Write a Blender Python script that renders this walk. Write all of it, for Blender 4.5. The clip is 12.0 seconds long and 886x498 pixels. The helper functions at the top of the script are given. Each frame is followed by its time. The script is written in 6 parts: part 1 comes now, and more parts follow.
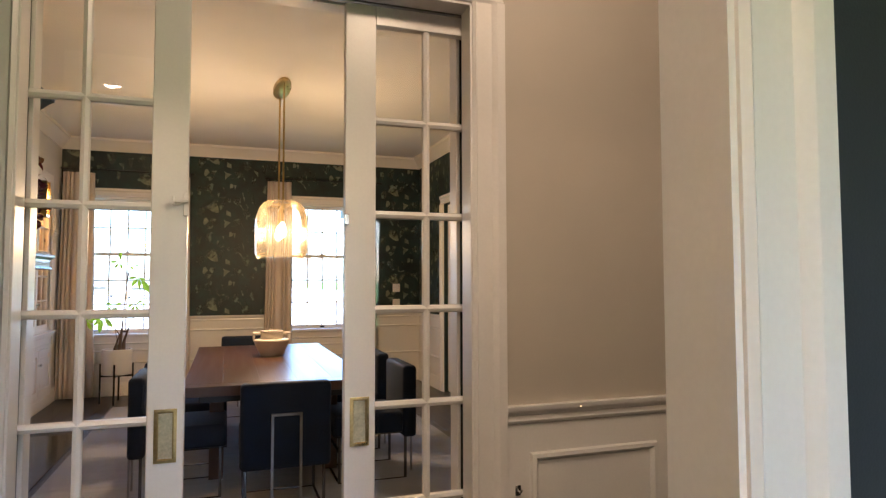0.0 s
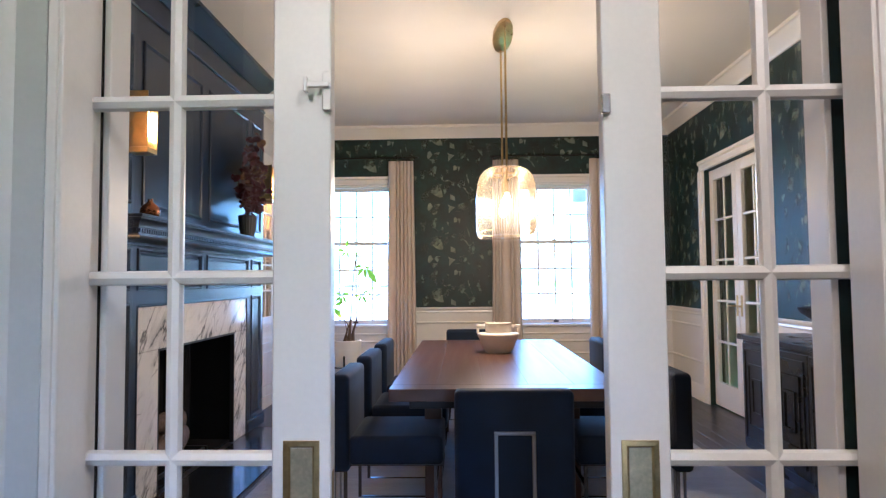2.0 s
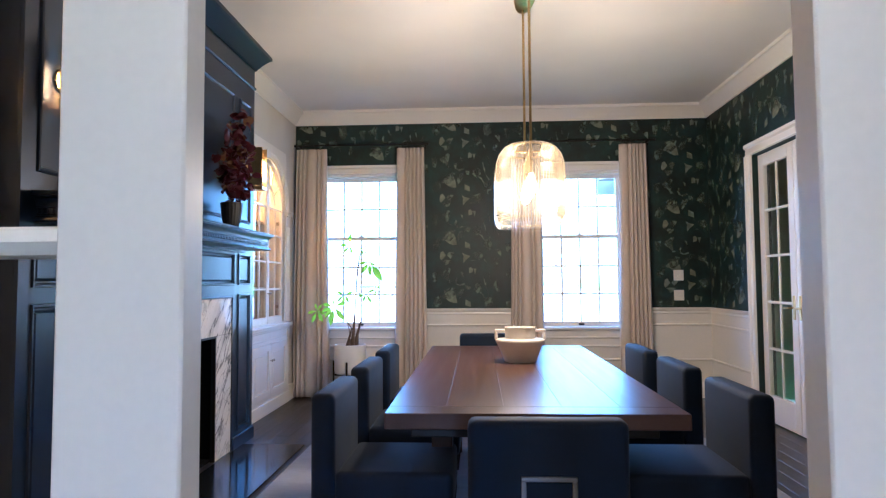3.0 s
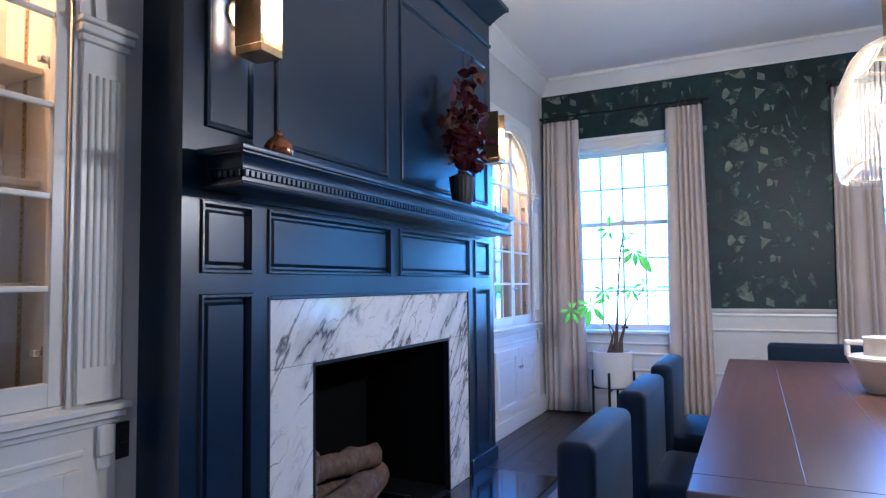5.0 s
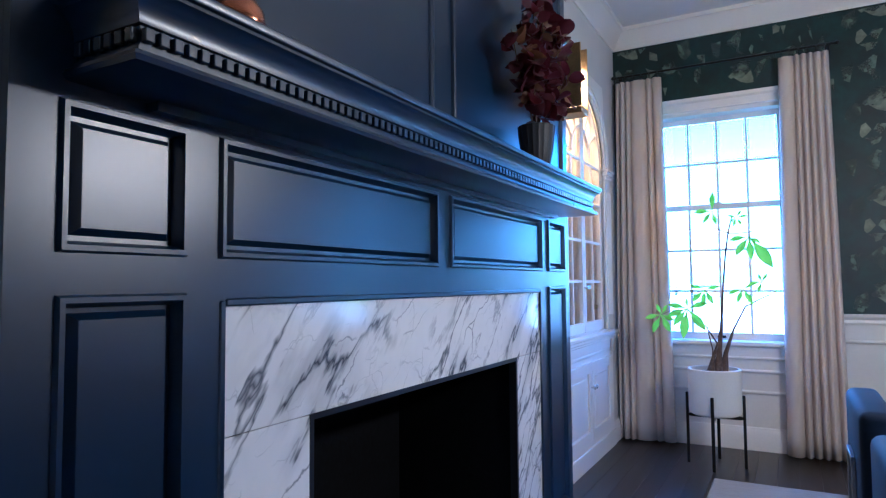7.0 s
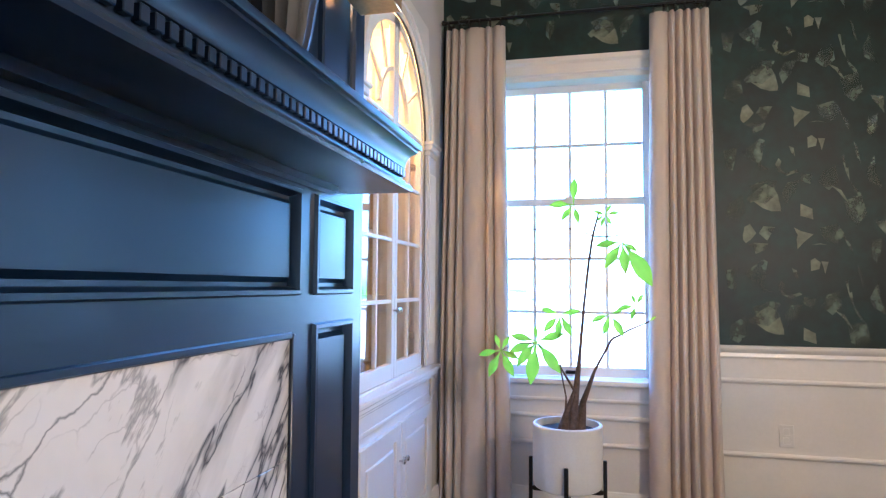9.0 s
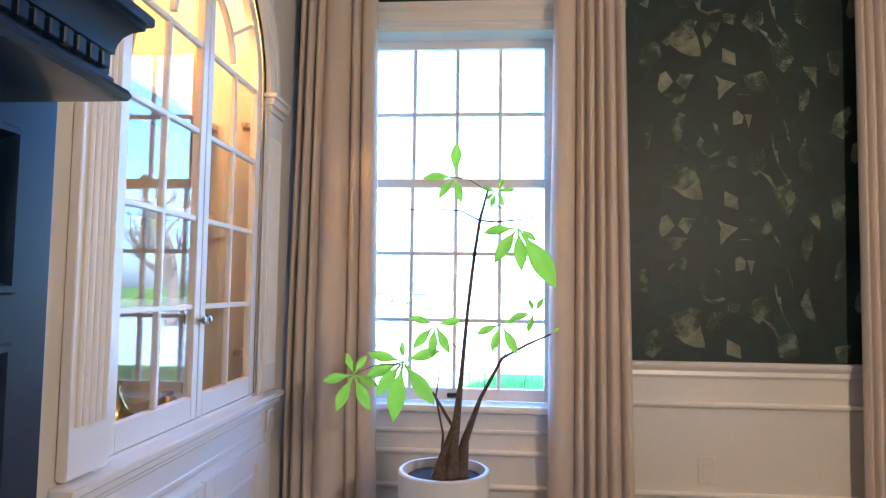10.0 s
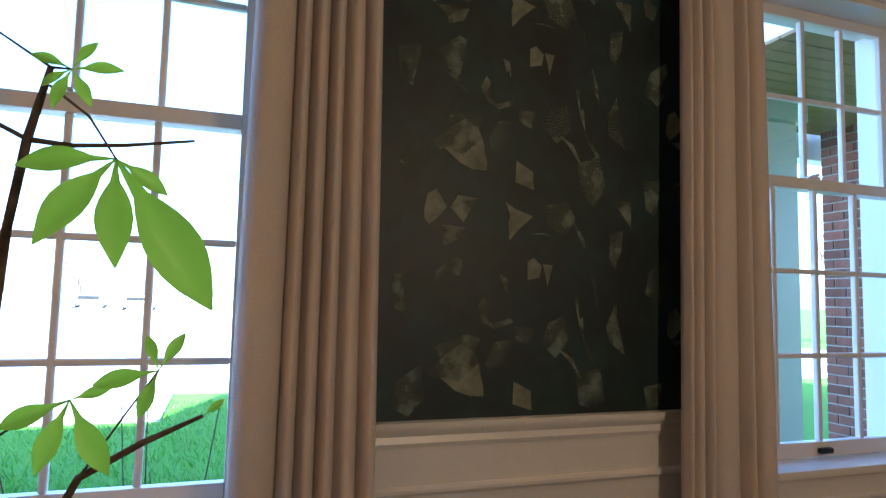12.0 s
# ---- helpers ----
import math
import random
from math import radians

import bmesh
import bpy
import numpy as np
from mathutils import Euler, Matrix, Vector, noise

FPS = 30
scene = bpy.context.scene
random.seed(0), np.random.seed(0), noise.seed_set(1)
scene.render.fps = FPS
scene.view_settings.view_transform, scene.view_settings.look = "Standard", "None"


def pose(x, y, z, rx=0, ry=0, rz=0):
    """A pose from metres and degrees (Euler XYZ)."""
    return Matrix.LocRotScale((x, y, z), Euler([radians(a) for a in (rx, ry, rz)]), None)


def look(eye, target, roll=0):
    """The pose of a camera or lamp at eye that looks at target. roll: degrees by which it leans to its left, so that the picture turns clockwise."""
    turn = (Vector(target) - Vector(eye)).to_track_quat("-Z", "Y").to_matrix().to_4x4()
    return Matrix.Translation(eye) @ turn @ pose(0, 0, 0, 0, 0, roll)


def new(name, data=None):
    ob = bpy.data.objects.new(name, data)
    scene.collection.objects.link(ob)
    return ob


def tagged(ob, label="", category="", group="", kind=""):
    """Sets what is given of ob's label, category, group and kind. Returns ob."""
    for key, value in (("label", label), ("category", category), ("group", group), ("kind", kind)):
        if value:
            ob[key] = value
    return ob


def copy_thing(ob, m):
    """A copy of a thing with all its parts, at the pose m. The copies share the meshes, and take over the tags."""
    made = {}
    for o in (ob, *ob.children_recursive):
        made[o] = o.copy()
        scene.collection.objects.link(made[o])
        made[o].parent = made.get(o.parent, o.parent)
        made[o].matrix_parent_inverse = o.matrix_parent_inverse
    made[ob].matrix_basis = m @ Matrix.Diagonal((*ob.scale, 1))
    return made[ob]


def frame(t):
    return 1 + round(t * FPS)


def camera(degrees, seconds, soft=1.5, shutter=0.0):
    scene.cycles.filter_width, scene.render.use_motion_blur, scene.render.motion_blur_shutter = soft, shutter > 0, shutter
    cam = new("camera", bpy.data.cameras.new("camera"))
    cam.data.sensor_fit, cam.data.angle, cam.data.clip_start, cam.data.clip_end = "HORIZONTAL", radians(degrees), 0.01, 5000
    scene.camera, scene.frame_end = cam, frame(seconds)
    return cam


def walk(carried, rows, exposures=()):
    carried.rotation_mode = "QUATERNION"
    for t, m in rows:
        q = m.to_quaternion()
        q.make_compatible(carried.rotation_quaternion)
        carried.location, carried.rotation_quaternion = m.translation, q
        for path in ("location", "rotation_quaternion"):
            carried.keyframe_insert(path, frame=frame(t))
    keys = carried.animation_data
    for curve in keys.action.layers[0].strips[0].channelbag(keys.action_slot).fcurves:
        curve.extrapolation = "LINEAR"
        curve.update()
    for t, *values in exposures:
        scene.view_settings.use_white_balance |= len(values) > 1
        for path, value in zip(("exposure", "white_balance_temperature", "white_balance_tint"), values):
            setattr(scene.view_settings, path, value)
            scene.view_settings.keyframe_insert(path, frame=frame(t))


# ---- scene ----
cam = camera(70.3, 12.0, soft=1.3)
METRES, EYE, TILT, LEAN, TURN = 7.6, 1.425, 0.0, 0.0, -19.0
ROWS = [
    (0.0, 0.0, 0.0, 0.0, 0.01, 2.99, 0.13),
    (0.5, 0.0034, 0.0287, -0.0059, 10.89, 2.95, 0.41),
    (1.0, -0.0028, 0.0601, -0.0156, 18.4, 2.97, 0.55),
    (1.5, -0.0174, 0.0958, -0.0148, 20.05, 2.95, 0.58),
    (2.0, -0.03, 0.1421, -0.0153, 20.82, 2.92, 0.52),
    (2.5, -0.0457, 0.1896, -0.0175, 21.56, 2.99, 0.44),
    (4.5, -0.1146, 0.3244, -0.0235, 35.42, 3.22, 0.54),
    (5.0, -0.1354, 0.351, -0.0272, 45.26, 3.3, 0.68),
    (5.5, -0.1564, 0.3741, -0.0283, 48.12, 3.27, 0.69),
    (6.0, -0.1898, 0.3936, -0.0287, 48.9, 3.29, 0.68),
    (6.5, -0.2237, 0.4152, -0.0292, 49.01, 3.23, 0.56),
    (8.5, -0.3411, 0.5576, -0.0188, 36.64, 3.21, -0.15),
    (9.0, -0.3632, 0.6075, -0.0173, 32.08, 3.32, -0.37),
    (9.5, -0.3751, 0.6606, -0.0175, 27.76, 3.49, -0.55),
    (10.0, -0.3919, 0.709, -0.0186, 23.05, 3.73, -0.74),
    (10.5, -0.4023, 0.7566, -0.0191, 18.83, 3.85, -0.87),
    (11.0, -0.4083, 0.8048, -0.0188, 12.48, 4.3, -1.01),
    (11.5, -0.4097, 0.8403, -0.0161, 5.28, 4.6, -1.14),
    (12.0, -0.4126, 0.865, -0.0143, -0.19, 4.68, -1.31),
]
walk(cam, [(t, pose(0, 0, EYE, TILT, LEAN, TURN) @ pose(METRES * x, METRES * y, METRES * z, 90 + pitch, roll, yaw)) for t, x, y, z, yaw, pitch, roll in ROWS],
     exposures=[(0.0, 4.0, 5650, 10), (0.5, 4.2, 5400, 10), (1.0, 4.2, 5150, 10), (1.5, 4.42, 4650, 10), (2.5, 4.42, 4350, 10), (4.5, 4.45, 3600, 10), (6.5, 4.3, 3450, 10), (8.5, 4.7, 4000, 10), (10.5, 4.02, 4700, 10), (12.0, 3.22, 4950, 10)])

# ---- light ----
world = bpy.data.worlds.new("sky")
scene.world = world
world.use_nodes = True
wn = world.node_tree.nodes
sky = wn.new("ShaderNodeTexSky")
sky.sky_type, sky.sun_disc = "NISHITA", False
sky.ozone_density, sky.dust_density, sky.air_density = 5.0, 2.0, 1.0
sky.sun_elevation, sky.sun_rotation = radians(34), radians(200)
wn["Background"].inputs[1].default_value = 0.15
world.node_tree.links.new(sky.outputs[0], wn["Background"].inputs[0])
sun = new("sun", bpy.data.lights.new("sun", "SUN"))
sun.data.energy, sun.data.angle, sun.data.color = 4.5, radians(0.5), (1.0, 0.97, 0.92)
SUN_FROM = Vector((math.sin(radians(200)) * math.cos(radians(34)), math.cos(radians(200)) * math.cos(radians(34)), math.sin(radians(34))))
sun.matrix_world = look(tuple(30 * SUN_FROM), (0, 0, 0))


def bulb_lamp(name, place, watts, color, size):
    lamp = new(name, bpy.data.lights.new(name, "POINT"))
    lamp.data.energy, lamp.data.color, lamp.data.shadow_soft_size = watts, color, size
    lamp.location = place
    return lamp


WARM = (1.0, 0.62, 0.30)

# ---- materials ----


def surf(name, base, rough=0.5, metal=0.0, grain=60.0, grain_amt=0.05, blot=2.0, blot_amt=0.08, bump=0.05, coat=0.0, stretch=(1, 1, 1), sheen=0.0, per_piece=0.0):
    m = bpy.data.materials.new(name)
    m.use_nodes = True
    n, l = m.node_tree.nodes, m.node_tree.links
    b = n["Principled BSDF"]
    co = n.new("ShaderNodeTexCoord")
    mp = n.new("ShaderNodeMapping")
    mp.inputs["Scale"].default_value = stretch
    l.new(co.outputs["Object"], mp.inputs[0])
    fine, wide = n.new("ShaderNodeTexNoise"), n.new("ShaderNodeTexNoise")
    for t, sc, d in ((fine, grain, 4), (wide, blot, 3)):
        t.inputs["Scale"].default_value, t.inputs["Detail"].default_value = sc, d
        l.new(mp.outputs[0], t.inputs[0])
    val = None
    for t, amt in ((fine, grain_amt), (wide, blot_amt)):
        r = n.new("ShaderNodeMapRange")
        r.inputs[1].default_value, r.inputs[2].default_value = 0.25, 0.75
        r.inputs[3].default_value, r.inputs[4].default_value = 1 - amt, 1 + amt
        l.new(t.outputs[0], r.inputs[0])
        if val is None:
            val = r.outputs[0]
        else:
            mu = n.new("ShaderNodeMath")
            mu.operation = "MULTIPLY"
            l.new(val, mu.inputs[0]), l.new(r.outputs[0], mu.inputs[1])
            val = mu.outputs[0]
    if per_piece:
        oi, r = n.new("ShaderNodeObjectInfo"), n.new("ShaderNodeMapRange")
        r.inputs[3].default_value, r.inputs[4].default_value = 1 - per_piece, 1 + per_piece
        l.new(oi.outputs["Random"], r.inputs[0])
        mu = n.new("ShaderNodeMath")
        mu.operation = "MULTIPLY"
        l.new(val, mu.inputs[0]), l.new(r.outputs[0], mu.inputs[1])
        val = mu.outputs[0]
    sc = n.new("ShaderNodeVectorMath")
    sc.operation = "SCALE"
    sc.inputs[0].default_value = base
    l.new(val, sc.inputs["Scale"])
    l.new(sc.outputs[0], b.inputs["Base Color"])
    rr = n.new("ShaderNodeMapRange")
    rr.inputs[3].default_value, rr.inputs[4].default_value = max(rough - 0.08, 0.02), min(rough + 0.08, 1)
    l.new(wide.outputs[0], rr.inputs[0]), l.new(rr.outputs[0], b.inputs["Roughness"])
    b.inputs["Metallic"].default_value = metal
    b.inputs["Coat Weight"].default_value = coat
    b.inputs["Sheen Weight"].default_value = sheen
    if bump:
        bp = n.new("ShaderNodeBump")
        bp.inputs["Strength"].default_value, bp.inputs["Distance"].default_value = bump, 0.004
        l.new(fine.outputs[0], bp.inputs["Height"]), l.new(bp.outputs[0], b.inputs["Normal"])
    return m


def glow(name, color, strength):
    m = bpy.data.materials.new(name)
    m.use_nodes = True
    b = m.node_tree.nodes["Principled BSDF"]
    b.inputs["Base Color"].default_value = (*color, 1)
    b.inputs["Emission Color"].default_value = (*color, 1)
    b.inputs["Emission Strength"].default_value = strength
    return m


def clear_glass(name, tint=(1, 1, 1), rough=0.0):
    m = bpy.data.materials.new(name)
    m.use_nodes = True
    n, l = m.node_tree.nodes, m.node_tree.links
    n.remove(n["Principled BSDF"])
    see, gl, mix, lw = n.new("ShaderNodeBsdfTransparent"), n.new("ShaderNodeBsdfGlossy"), n.new("ShaderNodeMixShader"), n.new("ShaderNodeLayerWeight")
    see.inputs[0].default_value = (*tint, 1)
    gl.inputs["Roughness"].default_value = rough
    lw.inputs[0].default_value = 0.5
    up, ad = n.new("ShaderNodeMath"), n.new("ShaderNodeMath")
    up.operation, ad.operation = "POWER", "MULTIPLY_ADD"
    up.inputs[1].default_value, ad.inputs[1].default_value, ad.inputs[2].default_value = 5.0, 0.9, 0.035
    l.new(lw.outputs["Facing"], up.inputs[0]), l.new(up.outputs[0], ad.inputs[0]), l.new(ad.outputs[0], mix.inputs[0])
    l.new(see.outputs[0], mix.inputs[1]), l.new(gl.outputs[0], mix.inputs[2])
    l.new(mix.outputs[0], n["Material Output"].inputs[0])
    return m


TRIM = surf("white trim paint", (0.78, 0.75, 0.70), 0.32, grain=90, grain_amt=0.02, blot_amt=0.03, bump=0.03)
WAINSCOT = surf("white wainscot paint", (0.74, 0.71, 0.66), 0.38, grain_amt=0.02, blot_amt=0.03, bump=0.04)
HALL_PAINT = surf("greige hall paint", (0.52, 0.47, 0.39), 0.55, grain=220, grain_amt=0.03, blot_amt=0.04, bump=0.12)
CEILING_PAINT = surf("ceiling paint", (0.74, 0.72, 0.69), 0.7, grain=160, grain_amt=0.02, blot_amt=0.03, bump=0.1)
PALE_WALL = surf("pale grey wall paint", (0.62, 0.60, 0.57), 0.55, grain=200, grain_amt=0.02, bump=0.1)
NAVY = surf("navy semi-gloss paint", (0.0038, 0.0135, 0.040), 0.31, grain=70, grain_amt=0.05, blot=1.5, blot_amt=0.10, bump=0.012)
NAVY.node_tree.nodes["Principled BSDF"].inputs["Specular IOR Level"].default_value = 0.68
NAVY_WALL = surf("navy wall paint", (0.022, 0.030, 0.038), 0.45, grain=200, bump=0.1)
WALLPAPER = surf("dark green wallpaper", (0.0045, 0.0190, 0.0178), 0.52, grain=22, grain_amt=0.3, blot=4.5, blot_amt=0.75, bump=0.05)


def printed(name, base, lo, hi, scale):
    """Thin ink on the paper: worn through in soft patches."""
    m = surf(name, base, 0.6, grain=40, grain_amt=0.2, blot=13, blot_amt=0.4, bump=0.02)
    n, l = m.node_tree.nodes, m.node_tree.links
    bare, mix, ns, r = n.new("ShaderNodeBsdfTransparent"), n.new("ShaderNodeMixShader"), n.new("ShaderNodeTexNoise"), n.new("ShaderNodeMapRange")
    ns.inputs["Scale"].default_value, ns.inputs["Detail"].default_value = scale, 4
    r.inputs[1].default_value, r.inputs[2].default_value = 0.36, 0.64
    r.inputs[3].default_value, r.inputs[4].default_value = lo, hi
    l.new(n["Texture Coordinate"].outputs["Object"], ns.inputs[0]), l.new(ns.outputs[0], r.inputs[0]), l.new(r.outputs[0], mix.inputs[0])
    l.new(bare.outputs[0], mix.inputs[1]), l.new(n["Principled BSDF"].outputs[0], mix.inputs[2])
    l.new(mix.outputs[0], n["Material Output"].inputs[0])
    return m


MOTIF_A = printed("wallpaper pale print", (0.175, 0.190, 0.135), 0.8, 1.0, 11)
MOTIF_B = printed("wallpaper dim print", (0.135, 0.160, 0.118), 0.4, 1.0, 13)
MOTIF_C = printed("wallpaper smoky print", (0.105, 0.135, 0.105), 0.12, 0.9, 13)
PLANK = surf("ebony floor plank", (0.022, 0.017, 0.014), 0.30, grain=30, grain_amt=0.3, blot=2, blot_amt=0.2, bump=0.12, stretch=(8, 0.6, 8), per_piece=0.3)
TABLE_WOOD = surf("dark walnut table wood", (0.070, 0.033, 0.020), 0.32, grain=26, grain_amt=0.12, blot=2.0, blot_amt=0.08, bump=0.004, stretch=(9, 0.35, 9), per_piece=0.14)
VELVET = surf("midnight blue velvet", (0.002, 0.0085, 0.025), 0.7, grain=320, grain_amt=0.25, blot=7, blot_amt=0.35, bump=0.15, sheen=0.06)
VELVET.node_tree.nodes["Principled BSDF"].inputs["Specular IOR Level"].default_value = 0.25
IRON = surf("black iron", (0.02, 0.02, 0.022), 0.38, metal=0.6, bump=0.05)
GUNMETAL = surf("polished gunmetal bar", (0.13, 0.13, 0.14), 0.24, metal=1.0, bump=0.02)
PALE_BRASS = surf("pale worn brass", (0.62, 0.52, 0.32), 0.42, metal=1.0, grain=120, grain_amt=0.1, blot=30, blot_amt=0.15, bump=0.05)
STEEL = surf("brushed steel bar", (0.30, 0.30, 0.30), 0.35, metal=1.0, grain=150, bump=0.05)
BRASS = surf("aged brass", (0.55, 0.40, 0.17), 0.30, metal=1.0, grain=90, grain_amt=0.12, blot=9, blot_amt=0.18, bump=0.05)
CHROME = surf("satin nickel", (0.65, 0.62, 0.58), 0.25, metal=1.0)
COPPER = surf("copper glaze", (0.42, 0.17, 0.07), 0.22, metal=0.85, grain=25, grain_amt=0.25, blot_amt=0.3)
LINEN = surf("oatmeal linen curtain", (0.58, 0.50, 0.43), 0.85, grain=380, grain_amt=0.12, blot=3, blot_amt=0.06, bump=0.25, sheen=0.2)
CERAMIC = surf("matt cream stoneware", (0.72, 0.66, 0.58), 0.6, grain=120, grain_amt=0.05, blot=12, blot_amt=0.06, bump=0.15)
POT_WHITE = surf("white planter ceramic", (0.78, 0.77, 0.74), 0.42, grain=100, grain_amt=0.03, bump=0.06)
SOIL = surf("potting soil", (0.035, 0.024, 0.016), 0.95, grain=60, grain_amt=0.5, bump=0.8)
BARK = surf("plant stem bark", (0.115, 0.078, 0.052), 0.85, grain=70, grain_amt=0.35, blot=20, blot_amt=0.3, bump=0.6)
LOG = surf("ceramic log bark", (0.13, 0.088, 0.060), 0.9, grain=35, grain_amt=0.4, blot=9, blot_amt=0.3, bump=0.9)
SOOT = surf("firebox soot", (0.0035, 0.0035, 0.004), 0.85, grain=40, grain_amt=0.3, bump=0.3)
SOOT.node_tree.nodes["Principled BSDF"].inputs["Specular IOR Level"].default_value = 0.15
RUG = surf("pale grey ribbed rug", (0.42, 0.42, 0.43), 0.95, grain=60, grain_amt=0.18, blot=2.5, blot_amt=0.08, bump=0.6, stretch=(0.4, 6, 1))
wv = RUG.node_tree.nodes.new("ShaderNodeTexWave")
wv.bands_direction = "Y"
wv.inputs["Scale"].default_value, wv.inputs["Distortion"].default_value = 17.0, 0.6
rb_bump = RUG.node_tree.nodes.new("ShaderNodeBump")
rb_bump.inputs["Strength"].default_value, rb_bump.inputs["Distance"].default_value = 0.9, 0.006
RUG.node_tree.links.new(RUG.node_tree.nodes["Texture Coordinate"].outputs["Object"], wv.inputs[0])
RUG.node_tree.links.new(wv.outputs["Fac"], rb_bump.inputs["Height"])
RUG.node_tree.links.new(RUG.node_tree.nodes["Bump"].outputs[0], rb_bump.inputs["Normal"])
RUG.node_tree.links.new(rb_bump.outputs[0], RUG.node_tree.nodes["Principled BSDF"].inputs["Normal"])
BLACK_VASE = surf("black ceramic", (0.015, 0.015, 0.017), 0.58, bump=0.05)
PLASTIC_BLACK = surf("black outlet plate", (0.012, 0.012, 0.013), 0.4)
PLASTIC_WHITE = surf("white outlet plate", (0.72, 0.70, 0.66), 0.4)
CABINET_BACK = surf("cabinet interior paint", (0.66, 0.60, 0.50), 0.5, bump=0.04)
GLASS = clear_glass("window glass")
LAMP_GLASS = clear_glass("lamp glass", (1.0, 0.97, 0.92), 0.05)
ROD_GLASS = clear_glass("ribbed lamp glass", (0.93, 0.88, 0.78), 0.12)
rn = ROD_GLASS.node_tree.nodes
soft_light, soft_mix = rn.new("ShaderNodeBsdfTranslucent"), rn.new("ShaderNodeMixShader")
soft_light.inputs[0].default_value, soft_mix.inputs[0].default_value = (0.95, 0.88, 0.75, 1), 0.014
ROD_GLASS.node_tree.links.new(rn["Mix Shader"].outputs[0], soft_mix.inputs[1])
ROD_GLASS.node_tree.links.new(soft_light.outputs[0], soft_mix.inputs[2])
ROD_GLASS.node_tree.links.new(soft_mix.outputs[0], rn["Material Output"].inputs[0])
FILAMENT = glow("lit bulb", (1.0, 0.62, 0.28), 2.2)


def leaf_material(name, base, through_col, share=0.6):
    m = surf(name, base, 0.36, grain=60, grain_amt=0.2, blot=14, blot_amt=0.4, bump=0.1)
    n, l = m.node_tree.nodes, m.node_tree.links
    tr, mix = n.new("ShaderNodeBsdfTranslucent"), n.new("ShaderNodeMixShader")
    tr.inputs[0].default_value = (*through_col, 1)
    mix.inputs[0].default_value = share
    l.new(n["Principled BSDF"].outputs[0], mix.inputs[1]), l.new(tr.outputs[0], mix.inputs[2])
    l.new(mix.outputs[0], n["Material Output"].inputs[0])
    return m


LEAF = leaf_material("green leaf", (0.085, 0.16, 0.018), (0.54, 0.72, 0.04), 0.6)
OLIVE_LEAF = leaf_material("faded olive rose leaf", (0.16, 0.085, 0.045), (0.22, 0.10, 0.04), 0.35)
GRASS_BLADE = leaf_material("grass blade", (0.075, 0.19, 0.02), (0.16, 0.40, 0.04), 0.3)
RED_LEAF = leaf_material("burgundy leaf", (0.055, 0.011, 0.017), (0.14, 0.02, 0.03), 0.3)


